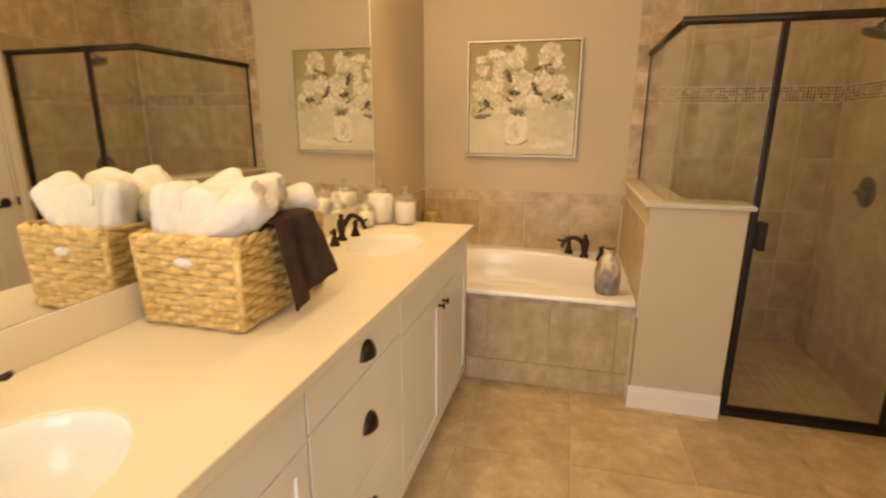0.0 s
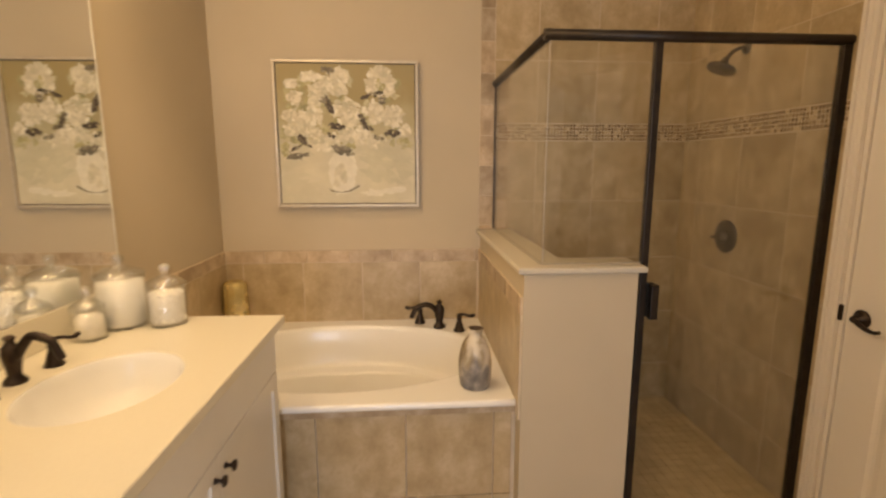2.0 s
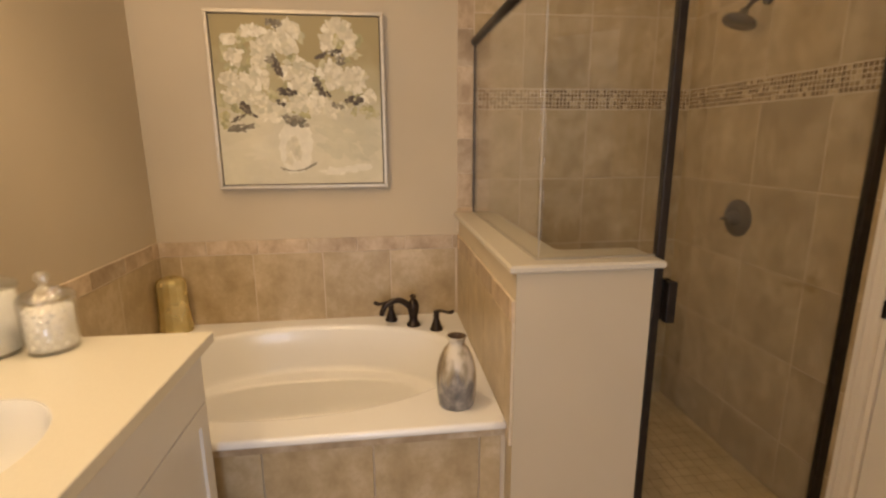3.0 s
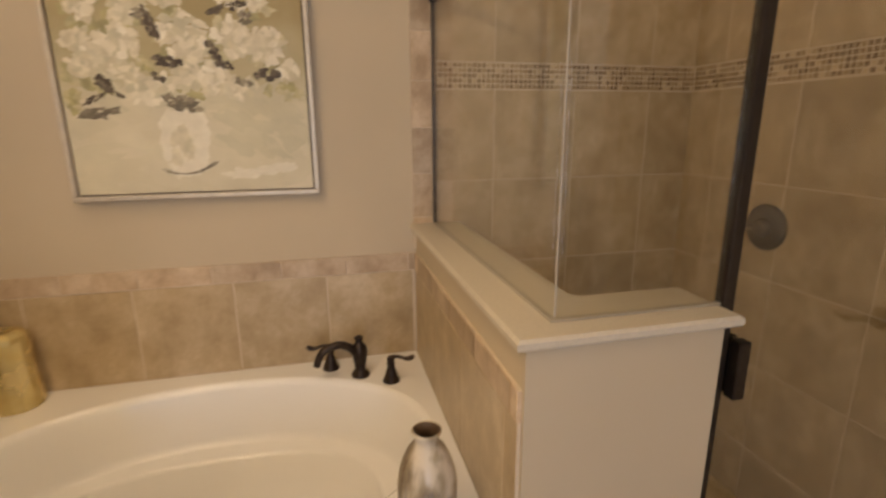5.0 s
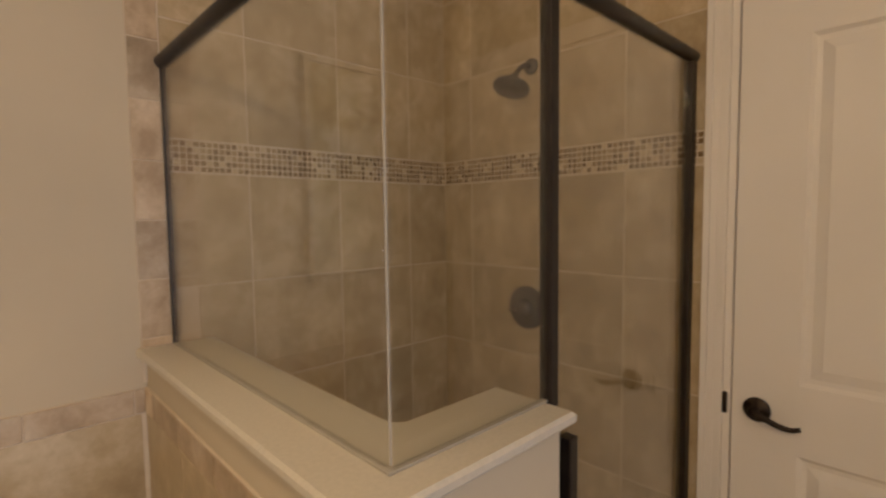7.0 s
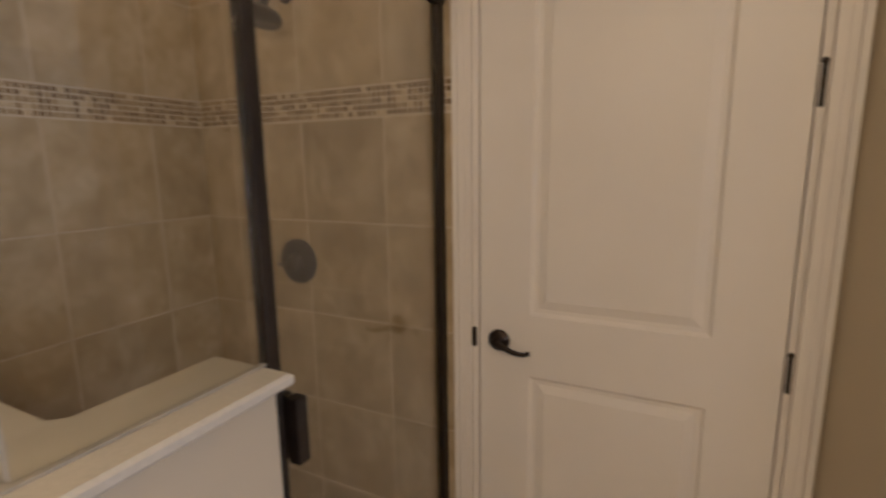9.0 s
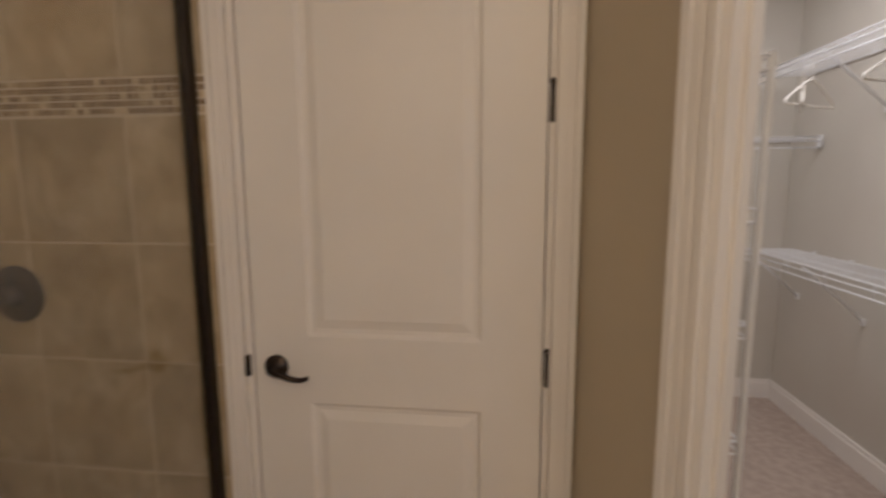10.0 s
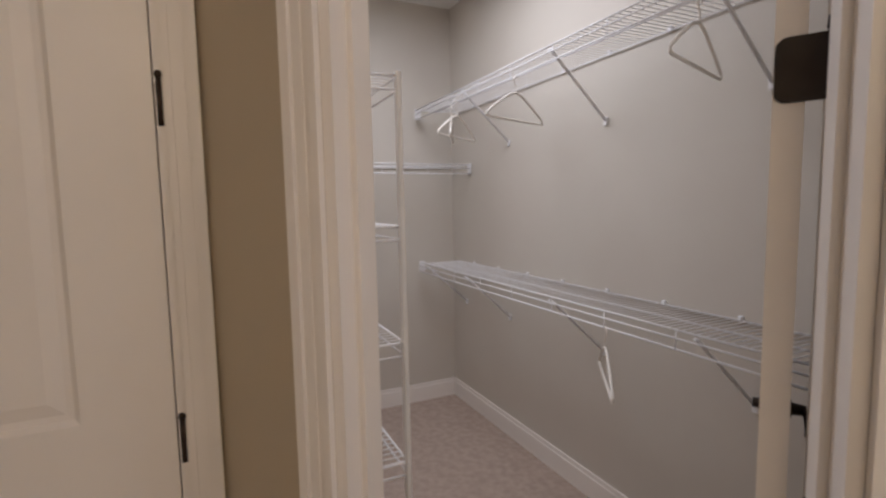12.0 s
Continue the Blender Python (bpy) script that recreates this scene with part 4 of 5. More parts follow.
def rolled_towel(at, axis, length, radius, seed):
    """A rolled terry towel: a soft uneven roll with a loose flap and a spiral in its ends."""
    turn = Vector(axis).to_track_quat("Z", "Y").to_matrix().to_4x4()
    t = thing("rolled_towel", "rolled white terry towel in the basket", "towel", Matrix.Translation(at) @ turn, group="towels in the basket")
    bm = bmesh.new()
    rings, n, m = [], 48, 22
    for i in range(m + 1):
        z = (i / m - 0.5) * length
        end = abs(2 * i / m - 1)
        ring = []
        for k in range(n):
            a = 2 * math.pi * k / n
            soft = 0.22 * noise.noise(Vector((math.cos(a) * 0.9 + seed, math.sin(a) * 0.9, z * 7 + seed * 5.3)))
            crease = -0.10 * max(0.0, 1 - abs(noise.noise(Vector((math.cos(a) * 1.3, math.sin(a) * 1.3 + seed * 2.1, z * 11)))) * 9)
            r = radius * (1 - 0.22 * end ** 12) * (1 + soft * 0.7 + crease)
            d = (a - 0.9 - 0.3 * math.sin(z * 12)) % (2 * math.pi)
            r += 0.014 * math.exp(-d * 1.6) - 0.003
            ring.append(bm.verts.new((r * math.cos(a) * 1.15, r * math.sin(a) * 0.88, z + 0.012 * noise.noise(Vector((math.cos(a), math.sin(a), seed))))))
        rings.append(ring)
    for a, b in zip(rings, rings[1:]):
        for k in range(n):
            bm.faces.new((a[k], a[(k + 1) % n], b[(k + 1) % n], b[k])).smooth = True
    for ring, s in ((rings[0], -1), (rings[-1], 1)):
        last = ring
        for f, dz in ((0.90, 0.004), (0.78, 0.005), (0.70, -0.004), (0.60, 0.004), (0.50, 0.003), (0.40, -0.006), (0.28, 0.002), (0.1, -0.004)):
            nr = [bm.verts.new((v.co.x * f, v.co.y * f, v.co.z + s * dz)) for v in ring]
            for k in range(n):
                bm.faces.new((last[k], last[(k + 1) % n], nr[(k + 1) % n], nr[k])).smooth = True
            last = nr
        bm.faces.new(last)
    part("towel_roll", bm, TOWEL, t)
    return t


for args in (
    ((-0.930, 1.478, 1.180), (-0.10, 0.15, 1.0), 0.24, 0.060, 1),
    ((-0.850, 1.475, 1.175), (0.10, 0.20, 1.0), 0.22, 0.062, 2),
    ((-0.775, 1.485, 1.205), (0.80, 0.15, 0.62), 0.23, 0.066, 3),
    ((-0.850, 1.465, 1.150), (1.0, 0.05, 0.05), 0.24, 0.052, 9),
    ((-0.830, 1.590, 1.250), (1.0, 0.30, 0.20), 0.25, 0.056, 4),
    ((-0.940, 1.610, 1.240), (0.7, 0.5, 0.4), 0.22, 0.056, 5),
    ((-0.785, 1.700, 1.208), (0.8, 0.60, 0.25), 0.23, 0.050, 6),
    ((-0.920, 1.715, 1.180), (0.1, 1.0, 0.0), 0.17, 0.056, 7),
    ((-0.850, 1.590, 1.140), (0.0, 1.0, 0.0), 0.30, 0.085, 8),
):
    rolled_towel(*args)


def hanging_cloth():
    c = thing("hand_towel", "dark brown terry towel draped over the basket rim", "towel", (-0.69, 1.605, CT))
    bm = bmesh.new()
    n, m = 22, 26
    grid = []
    for i in range(m + 1):
        t = i / m
        row = []
        for k in range(n + 1):
            s = k / n
            y = (s - 0.5) * (0.185 + 0.06 * t) - 0.008 + 0.030 * t
            if t < 0.28:
                q = t / 0.28
                x, z = -0.075 + 0.095 * q, 0.252 + 0.022 * math.sin(q * math.pi * 0.8)
            else:
                q = (t - 0.28) / 0.72
                x, z = 0.022 + 0.048 * q ** 1.3, 0.268 - 0.240 * q + 0.055 * q * s
            fold = (0.011 * math.sin(s * 8.5 + 0.8) + 0.006 * math.sin(s * 19 + t * 3)) * min(1, t * 1.8)
            wob = 0.008 * noise.noise(Vector((s * 3, t * 4, 2.2)))
            row.append(bm.verts.new((x + fold + wob, y, max(z + wob * 0.5, 0.006))))
        grid.append(row)
    for a, b in zip(grid, grid[1:]):
        for k in range(n):
            bm.faces.new((a[k], a[k + 1], b[k + 1], b[k])).smooth = True
    bmesh.ops.recalc_face_normals(bm, faces=bm.faces)
    bmesh.ops.solidify(bm, geom=bm.faces[:], thickness=0.007)
    part("cloth", bm, BROWNCLOTH, c)


hanging_cloth()


def glass_jar(at, r, h, fill, content, mat, label):
    j = thing("glass_jar", label, "jar", (*at, CT), group="jars on the worktop")
    t = 0.003
    bm = bmesh.new()
    lathe(bm, [(0.0, 0.0), (r * 0.93, 0.0), (r, 0.008), (r, h), (r - t, h), (r - t, 0.012), (r * 0.9, 0.008), (0.0, 0.008)], 0, 0, 40)
    part("jar_body", bm, JARGLASS, j, "clear glass body").visible_shadow = False
    bm = bmesh.new()
    lid = [(0.0, h + 0.004), (r * 0.85, h + 0.004), (r * 1.03, h + 0.002), (r * 1.03, h + 0.009), (r * 0.92, h + 0.018), (r * 0.55, h + 0.030), (0.011, h + 0.037), (0.010, h + 0.044), (0.018, h + 0.056), (0.016, h + 0.068), (0.008, h + 0.075), (0.0, h + 0.076)]
    lathe(bm, lid, 0, 0, 36)
    part("lid", bm, LIDGLASS, j, "clear glass lid with knob").visible_shadow = False
    bm = bmesh.new()
    rr = r - t - 0.0015
    if content == "salt":
        lathe(bm, [(0.0, 0.0095), (rr * 0.9, 0.0095), (rr, 0.014), (rr, fill), (rr * 0.6, fill + 0.004), (0.0, fill + 0.002)], 0, 0, 36)
    else:
        size = 0.012 if content == "balls" else 0.0105
        lathe(bm, [(0.0, 0.0095), (rr * 0.90, 0.0095), (rr * 0.90, fill - 0.006), (0.0, fill - 0.002)], 0, 0, 24)
        z, layer = 0.0095 + size, 0
        while z < fill:
            for ring_r in (rr - size - 0.001, rr - 3 * size):
                if ring_r < size:
                    continue
                count = max(3, int(2 * math.pi * ring_r / (2 * size)))
                for k in range(count):
                    a = 2 * math.pi * (k + 0.5 * (layer % 2)) / count + random.uniform(-0.1, 0.1)
                    s = size * random.uniform(0.85, 1.0)
                    v = bmesh.ops.create_icosphere(bm, subdivisions=1, radius=s)["verts"]
                    bmesh.ops.translate(bm, vec=(ring_r * math.cos(a), ring_r * math.sin(a), z + random.uniform(-0.001, 0.001)), verts=v)
            z += size * 1.6
            layer += 1
    part("contents", bm, mat, j, {"salt": "white bath salt", "balls": "white cotton balls", "pads": "small shells and cotton"}[content])


glass_jar((-0.905, 2.842), 0.074, 0.165, 0.150, "salt", SALT, "tall glass jar of white bath salt with knobbed lid")
glass_jar((-0.768, 2.852), 0.061, 0.130, 0.112, "pads", COTTON, "glass jar of pale cotton balls with knobbed lid")
glass_jar((-0.934, 2.715), 0.047, 0.092, 0.078, "balls", COTTON, "small glass jar of cotton balls with knobbed lid")

# ---- things on the tub rim ----
candle = thing("candle", "gold metallic faceted pillar candle on the tub rim", "candle", (-0.926, 3.922, 0.566))
bm = bmesh.new()
lathe(bm, [(0.0, 0.0), (0.072, 0.0), (0.076, 0.006), (0.074, 0.05), (0.069, 0.11), (0.066, 0.17), (0.066, 0.235), (0.063, 0.250), (0.050, 0.262), (0.036, 0.267), (0.012, 0.262), (0.0, 0.262)], 0, 0, 14)
for v in bm.verts:
    k = 1 + 0.04 * noise.noise(Vector((v.co.x * 22, v.co.y * 22, v.co.z * 1.5)))
    v.co.x, v.co.y = v.co.x * k, v.co.y * k
for f in bm.faces:
    f.smooth = False
part("wax_body", bm, GOLD, candle)
bm = bmesh.new()
tube(bm, [(0, 0, 0.260), (0.001, 0, 0.268), (0.003, 0.001, 0.274)], 0.0015, 6)
part("wick", bm, DARKMETAL, candle)

vase = thing("vase", "grey and tan mottled ceramic bottle vase on the tub rim", "vase", (0.305, 3.097, 0.566))
bm = bmesh.new()
lathe(bm, [(0.0, 0.0), (0.055, 0.0), (0.061, 0.006), (0.066, 0.04), (0.0685, 0.08), (0.068, 0.115), (0.064, 0.145), (0.055, 0.175), (0.044, 0.198), (0.032, 0.214), (0.027, 0.223), (0.027, 0.230), (0.034, 0.246), (0.032, 0.249), (0.029, 0.248)], 0, 0, 44)
for v in bm.verts:
    k = 1 + 0.02 * noise.noise(v.co * 45)
    v.co.x, v.co.y = v.co.x * k, v.co.y * k
part("vase_body", bm, VASEGLAZE, vase)
bm = bmesh.new()
lathe(bm, [(0.0295, 0.248), (0.025, 0.238), (0.022, 0.226), (0.026, 0.212), (0.045, 0.16), (0.05, 0.06), (0.0, 0.02)], 0, 0, 36)
part("mouth", bm, VASEMOUTH, vase, "dark brown glazed mouth")

# ---- painting ----
PX0, PX1, PZ0, PZ1, PY = -0.675, 0.100, 1.236, 2.018, 3.972
art = thing("painting", "framed painting of white flowers in a white vase", "painting", ((PX0 + PX1) / 2, YB, (PZ0 + PZ1) / 2))


def at_art(name, bm, mat, label=""):
    bmesh.ops.translate(bm, vec=(-(PX0 + PX1) / 2, -YB, -(PZ0 + PZ1) / 2), verts=bm.verts)
    return part(name, bm, mat, art, label)


for x0, x1, z0, z1 in ((PX0, PX1, PZ1 - 0.016, PZ1), (PX0, PX1, PZ0, PZ0 + 0.016), (PX0, PX0 + 0.016, PZ0 + 0.016, PZ1 - 0.016), (PX1 - 0.016, PX1, PZ0 + 0.016, PZ1 - 0.016)):
    bm = bmesh.new()
    box(bm, x0, x1, PY - 0.008, YB - 0.001, z0, z1, 0.002, 1)
    at_art("frame_side", bm, FRAMEPAINT, "thin silver-gilt frame moulding")
bm = bmesh.new()
box(bm, PX0 + 0.016, PX1 - 0.016, PY + 0.016, YB - 0.002, PZ0 + 0.016, PZ1 - 0.016)
at_art("backing", bm, FRAMEGAP, "dark gap behind the canvas")
CX0, CX1, CZ0, CZ1 = PX0 + 0.021, PX1 - 0.021, PZ0 + 0.021, PZ1 - 0.021
bm = bmesh.new()
box(bm, CX0, CX1, PY, PY + 0.015, CZ0, CZ1)
at_art("canvas", bm, CANVAS, "tan and cream painted canvas")


def daub(bm, u, v, ru, rv, turn, lift, sides=9, rough=0.3):
    """One flat, uneven stroke of paint at (u, v) of the canvas, v downwards."""
    w, h = CX1 - CX0, CZ1 - CZ0
    pts = []
    for k in range(sides):
        a = 2 * math.pi * k / sides
        r = 1 + random.uniform(-rough, rough)
        du, dv = ru * r * math.cos(a), rv * r * math.sin(a)
        c, s = math.cos(turn), math.sin(turn)
        x, z = CX0 + (u + du * c - dv * s) * w, CZ1 - (v + du * s + dv * c) * h
        pts.append((min(max(x, CX0 + 0.002), CX1 - 0.002), min(max(z, CZ0 + 0.002), CZ1 - 0.002)))
    mid = bm.verts.new((sum(p[0] for p in pts) / sides, PY - lift - 0.00015, sum(p[1] for p in pts) / sides))
    rim = [bm.verts.new((x, PY - lift, z)) for x, z in pts]
    for k in range(sides):
        bm.faces.new((mid, rim[k], rim[(k + 1) % sides]))


random.seed(11)
# clusters: centre across and down, half width, half height, share of bright petals
FLOWERS = ((0.24, 0.09, 0.065, 0.03, 0.9), (0.09, 0.14, 0.035, 0.03, 0.8), (0.44, 0.12, 0.085, 0.10, 0.35), (0.34, 0.17, 0.05, 0.09, 0.1), (0.75, 0.13, 0.105, 0.11, 0.5),
           (0.12, 0.24, 0.05, 0.05, 0.3), (0.27, 0.22, 0.05, 0.08, 0.15), (0.50, 0.34, 0.105, 0.10, 0.4), (0.70, 0.33, 0.075, 0.08, 0.7), (0.83, 0.36, 0.08, 0.075, 0.3),
           (0.12, 0.37, 0.09, 0.055, 0.5), (0.25, 0.36, 0.075, 0.06, 0.6), (0.20, 0.46, 0.13, 0.06, 0.15), (0.08, 0.46, 0.045, 0.05, 0.3), (0.48, 0.50, 0.075, 0.06, 0.35), (0.60, 0.47, 0.045, 0.035, 0.8),
           (0.93, 0.47, 0.05, 0.04, 0.9), (0.33, 0.56, 0.10, 0.06, 0.05), (0.66, 0.54, 0.12, 0.05, 0.05))


def strokes(name, mat, label, cells):
    bm = bmesh.new()
    for c in cells:
        daub(bm, *c)
    tagged(at_art(name, bm, mat, label), kind="stuff")


def inside(u, v, a, b, power=0.5):
    t, r = random.uniform(0, 6.283), random.random() ** power
    return u + a * r * math.cos(t), v + b * r * math.sin(t)


cells = []
for k in range(150):
    u, v = random.uniform(0.02, 0.98), random.uniform(0.60, 0.98)
    cells.append((u, v, random.uniform(0.06, 0.14), random.uniform(0.02, 0.05), random.uniform(-0.3, 0.3), 0.0003 + 0.000002 * k, 12, 0.35))
strokes("scumble", SCUMBLE, "dry cream and sage brush strokes", cells)
cells = [(*inside(0.80, 0.70, 0.18, 0.13), random.uniform(0.05, 0.09), random.uniform(0.02, 0.035), random.uniform(0.2, 0.9), 0.0007 + 0.000003 * k, 12, 0.35) for k in range(40)]
cells += [(*inside(0.5, 0.58, 0.45, 0.05), random.uniform(0.04, 0.08), random.uniform(0.02, 0.03), random.uniform(-0.4, 0.4), 0.0007 + 0.000003 * k, 12, 0.35) for k in range(40)]
strokes("sage_wash", SAGE, "broad sage paint patches", cells)
cells = []
for u, v, a, b, share in FLOWERS[:16]:
    cells += [(*inside(u, v + 0.02, a * 1.25, b * 1.25), 0.035, 0.028, random.uniform(0, 3), 0.0009 + 0.00001 * k, 11, 0.4) for k in range(6)]
cells += [(*inside(u, v, a, b), 0.024, 0.018, random.uniform(0, 3), 0.00098, 10, 0.4) for u, v, a, b in ((0.20, 0.17, 0.06, 0.05), (0.30, 0.46, 0.05, 0.04), (0.90, 0.56, 0.08, 0.03), (0.04, 0.60, 0.03, 0.04)) for k in range(10)]
strokes("leaf_wash", GREENPAINT, "olive green paint daubs", cells)
cells = []
for u, v, a, b, share in FLOWERS:
    cells += [(*inside(u, v, a * 0.8, b * 0.8), a * 0.38, b * 0.38, random.uniform(0, 3), 0.0011 + 0.00001 * k, 13, 0.4) for k in range(12)]
strokes("petal_wash", WASHPAINT, "broad cream paint daubs", cells)
soft_cells, bright_cells = [], []
for u, v, a, b, share in FLOWERS:
    for k in range(int(3000 * a * b) + 10):
        s = random.uniform(0.010, 0.028)
        cell = (*inside(u, v, a, b, 0.45), s, s * random.uniform(0.5, 0.9), random.uniform(0, 3), 0.0013 + 0.0003 * random.random(), 10, 0.4)
        (bright_cells if random.random() < share * 0.55 else soft_cells).append(cell)
strokes("petal_daub", PETALPAINT, "creamy petal daubs", soft_cells)
strokes("bright_petal", BRIGHTPETAL, "thick white petal daubs", [(*c[:5], c[5] + 0.0002, *c[6:]) for c in bright_cells])
strokes("flower_heart", GREENPAINT, "olive heart of a painted flower", [(*inside(0.745, 0.145, 0.035, 0.045), 0.018, 0.016, random.uniform(0, 3), 0.0019, 10, 0.4) for k in range(9)])
# leaves: centre, half length, half width, turn
DARK = ((0.375, 0.29, 0.065, 0.028, 1.3), (0.69, 0.215, 0.085, 0.018, -0.25), (0.615, 0.40, 0.055, 0.028, 1.2), (0.66, 0.45, 0.03, 0.018, 0.3), (0.835, 0.487, 0.065, 0.030, -0.15),
        (0.42, 0.435, 0.060, 0.026, 0.15), (0.385, 0.505, 0.032, 0.018, 0.6), (0.165, 0.53, 0.045, 0.030, 0.9), (0.12, 0.595, 0.050, 0.012, -0.5), (0.21, 0.575, 0.035, 0.010, 0.4))
GREY = ((0.465, 0.612, 0.080, 0.034, 0.35), (0.135, 0.652, 0.085, 0.022, -0.12), (0.37, 0.045, 0.045, 0.030, 0.2), (0.73, 0.52, 0.04, 0.018, 0.3), (0.76, 0.25, 0.03, 0.03, 0.8), (0.335, 0.25, 0.02, 0.03, 1.2))
for name, mat, label, leaves in (("grey_leaf", GREYLEAF, "grey-brown leaf strokes", GREY), ("leaf_daub", LEAFPAINT, "dark brown leaf strokes", DARK)):
    cells = []
    for u, v, a, b, turn in leaves:
        for k in range(26):
            r = random.uniform(-0.9, 0.9)
            w = random.uniform(-1, 1) * b * 0.8 * (1 - r * r)
            cells.append((u + r * a * math.cos(turn) - w * math.sin(turn), v + r * a * math.sin(turn) + w * math.cos(turn), a * random.uniform(0.15, 0.30), b * random.uniform(0.25, 0.50), turn + random.gauss(0, 0.35), 0.0021 + 0.0002 * random.random(), 9, 0.45))
    strokes(name, mat, label, cells)
cells = []
for k in range(110):
    v = random.uniform(0.66, 0.905)
    wide = 0.090 if v < 0.84 else 0.090 - (v - 0.84) * 0.6
    cells.append((0.458 + random.uniform(-wide, wide), v, 0.022, 0.036, random.uniform(-0.2, 0.2), 0.0016 + 0.0002 * random.random(), 10, 0.3))
strokes("painted_vase", VASEPAINT, "pale painted vase strokes", cells)
strokes("vase_shade", WASHPAINT, "pale grey-green shade on the painted vase", [(0.45 + random.gauss(0, 0.018), random.uniform(0.72, 0.87), 0.018, 0.04, random.uniform(-0.15, 0.35), 0.0019 + 0.0001 * random.random(), 10, 0.4) for k in range(10)])
cells = [(0.365 + 0.20 * t, 0.905 + 0.026 * math.sin(t * 3.1) - 0.028 * t, 0.017, 0.0025 + 0.008 * abs(t - 0.35), 0.5 - 1.0 * t, 0.0023, 8, 0.5) for t in [k / 13 for k in range(14)]]
strokes("vase_shadow", GREYLEAF, "dark stroke under the painted vase", cells)
strokes("table_light", VASEPAINT, "pale streak on the painted table", [(0.62 + 0.30 * k / 30, 0.92 - 0.02 * k / 30 + random.gauss(0, 0.012), 0.03, 0.010, random.uniform(-0.3, 0.1), 0.0010, 10, 0.4) for k in range(30)])

# ---- closet ----


def wire_shelf(name, label, length, depth, m, braces, lip=0.045, rod=True, pitch=0.026):
    """A ventilated shelf: local x along the wall, y out from it, the deck at z 0."""
    s = thing(name, label, "wire shelf", m, group="closet shelves")
    bm = bmesh.new()
    tube(bm, [(0, 0.006, 0), (0, depth, 0)], 0.0017, 5, cap=False)
    wire = mesh_of("deck_wire", bm, WIRE)
    for k in range(int(length / pitch) + 1):
        ob = new("deck_wire", wire)
        ob.parent = s
        ob.location = (min(k * pitch, length), 0, 0)
    for rail, y, z in (("back_rail", 0.006, -0.004), ("middle_rail", depth * 0.55, -0.004), ("front_rail", depth, 0.003), ("lip_rail", depth + 0.003, -lip * 0.5)):
        bm = bmesh.new()
        tube(bm, [(0, y, z), (length, y, z)], 0.0034, 8)
        part(rail, bm, WIRE, s)
    for k in range(int(length / 0.3) + 1):
        bm = bmesh.new()
        tube(bm, [(0.004 + k * 0.3, depth, 0.003), (0.004 + k * 0.3, depth + 0.002, -lip - 0.012)], 0.0022, 6)
        part("lip_link", bm, WIRE, s)
    if rod:
        bm = bmesh.new()
        tube(bm, [(0, depth, -lip - 0.012), (length, depth, -lip - 0.012)], 0.0040, 8)
        part("hang_rail", bm, WIRE, s, "white hanging rail")
    for x in braces:
        bm = bmesh.new()
        tube(bm, [(x, depth, -0.010), (x, depth - 0.012, -0.016), (x, 0.008, -0.268)], 0.0058, 8)
        box(bm, x - 0.012, x + 0.012, 0.0, 0.008, -0.292, -0.258, 0.002, 1)
        part("brace", bm, WIRE, s, "white diagonal brace with wall clip")
    for x in range(1, int(length / 0.3) + 1):
        bm = bmesh.new()
        box(bm, x * 0.3 - 0.008, x * 0.3 + 0.008, 0.0, 0.012, -0.008, 0.012, 0.002, 1)
        part("wall_clip", bm, WIRE, s)
    for x in (0, length):
        bm = bmesh.new()
        box(bm, x - 0.004, x + 0.004, depth - 0.035, depth + 0.010, -lip - 0.01, 0.012, 0.003, 1)
        part("end_cap", bm, WIRE, s)
    return s


wire_shelf("wire_shelf", "long white wire closet shelf with hanging rail, high up", 2.64, 0.30, pose(0.98, 0.432, 2.02), (0.53, 1.22, 1.98))
wire_shelf("wire_shelf", "long white wire closet shelf with hanging rail, at waist height", 2.62, 0.30, pose(0.98, 0.432, 1.012), (0.54, 1.22, 1.98, 2.52))
wire_shelf("wire_shelf", "white wire shelf on the closet end wall", 1.45, 0.30, pose(3.708, 0.445, 1.655, 0, 0, 90), (0.75,))

tower = thing("shelf_tower", "white wire shelf tower with upright posts in the closet", "shelf tower", pose(1.655, 1.575, 0.010, 0, 0, 0))
for x, y in ((0.0, 0.0), (0.36, 0.0), (0.40, 0.30)):
    bm = bmesh.new()
    box(bm, x - 0.010, x + 0.010, y - 0.006, y + 0.006, 0.0, 1.70, 0.002, 1)
    part("upright_post", bm, WIRE, tower, "flat white upright")
bm = bmesh.new()
tube(bm, [(0, 0, 0), (0, 0.24, 0)], 0.0017, 5, cap=False)
TOWER_WIRE = mesh_of("deck_wire", bm, WIRE)
for z in (0.30, 0.765, 1.065, 1.345, 1.690):
    for k in range(15):
        ob = new("deck_wire", TOWER_WIRE)
        ob.parent = tower
        ob.location = (0.008 + k * 0.025, 0, z)
    for y, dz in ((0.0, 0.0), (0.0, -0.032), (0.12, -0.004), (0.24, -0.004)):
        bm = bmesh.new()
        tube(bm, [(0.0, y, z + dz), (0.37, y, z + dz)], 0.0030, 7)
        part("shelf_rail", bm, WIRE, tower)
    bm = bmesh.new()
    tube(bm, [(0.0, 0.0, z - 0.032), (0.0, 0.24, z - 0.032)], 0.0030, 7)
    tube(bm, [(0.0, 0.0, z), (0.0, 0.24, z)], 0.0030, 7)
    part("side_rail", bm, WIRE, tower)


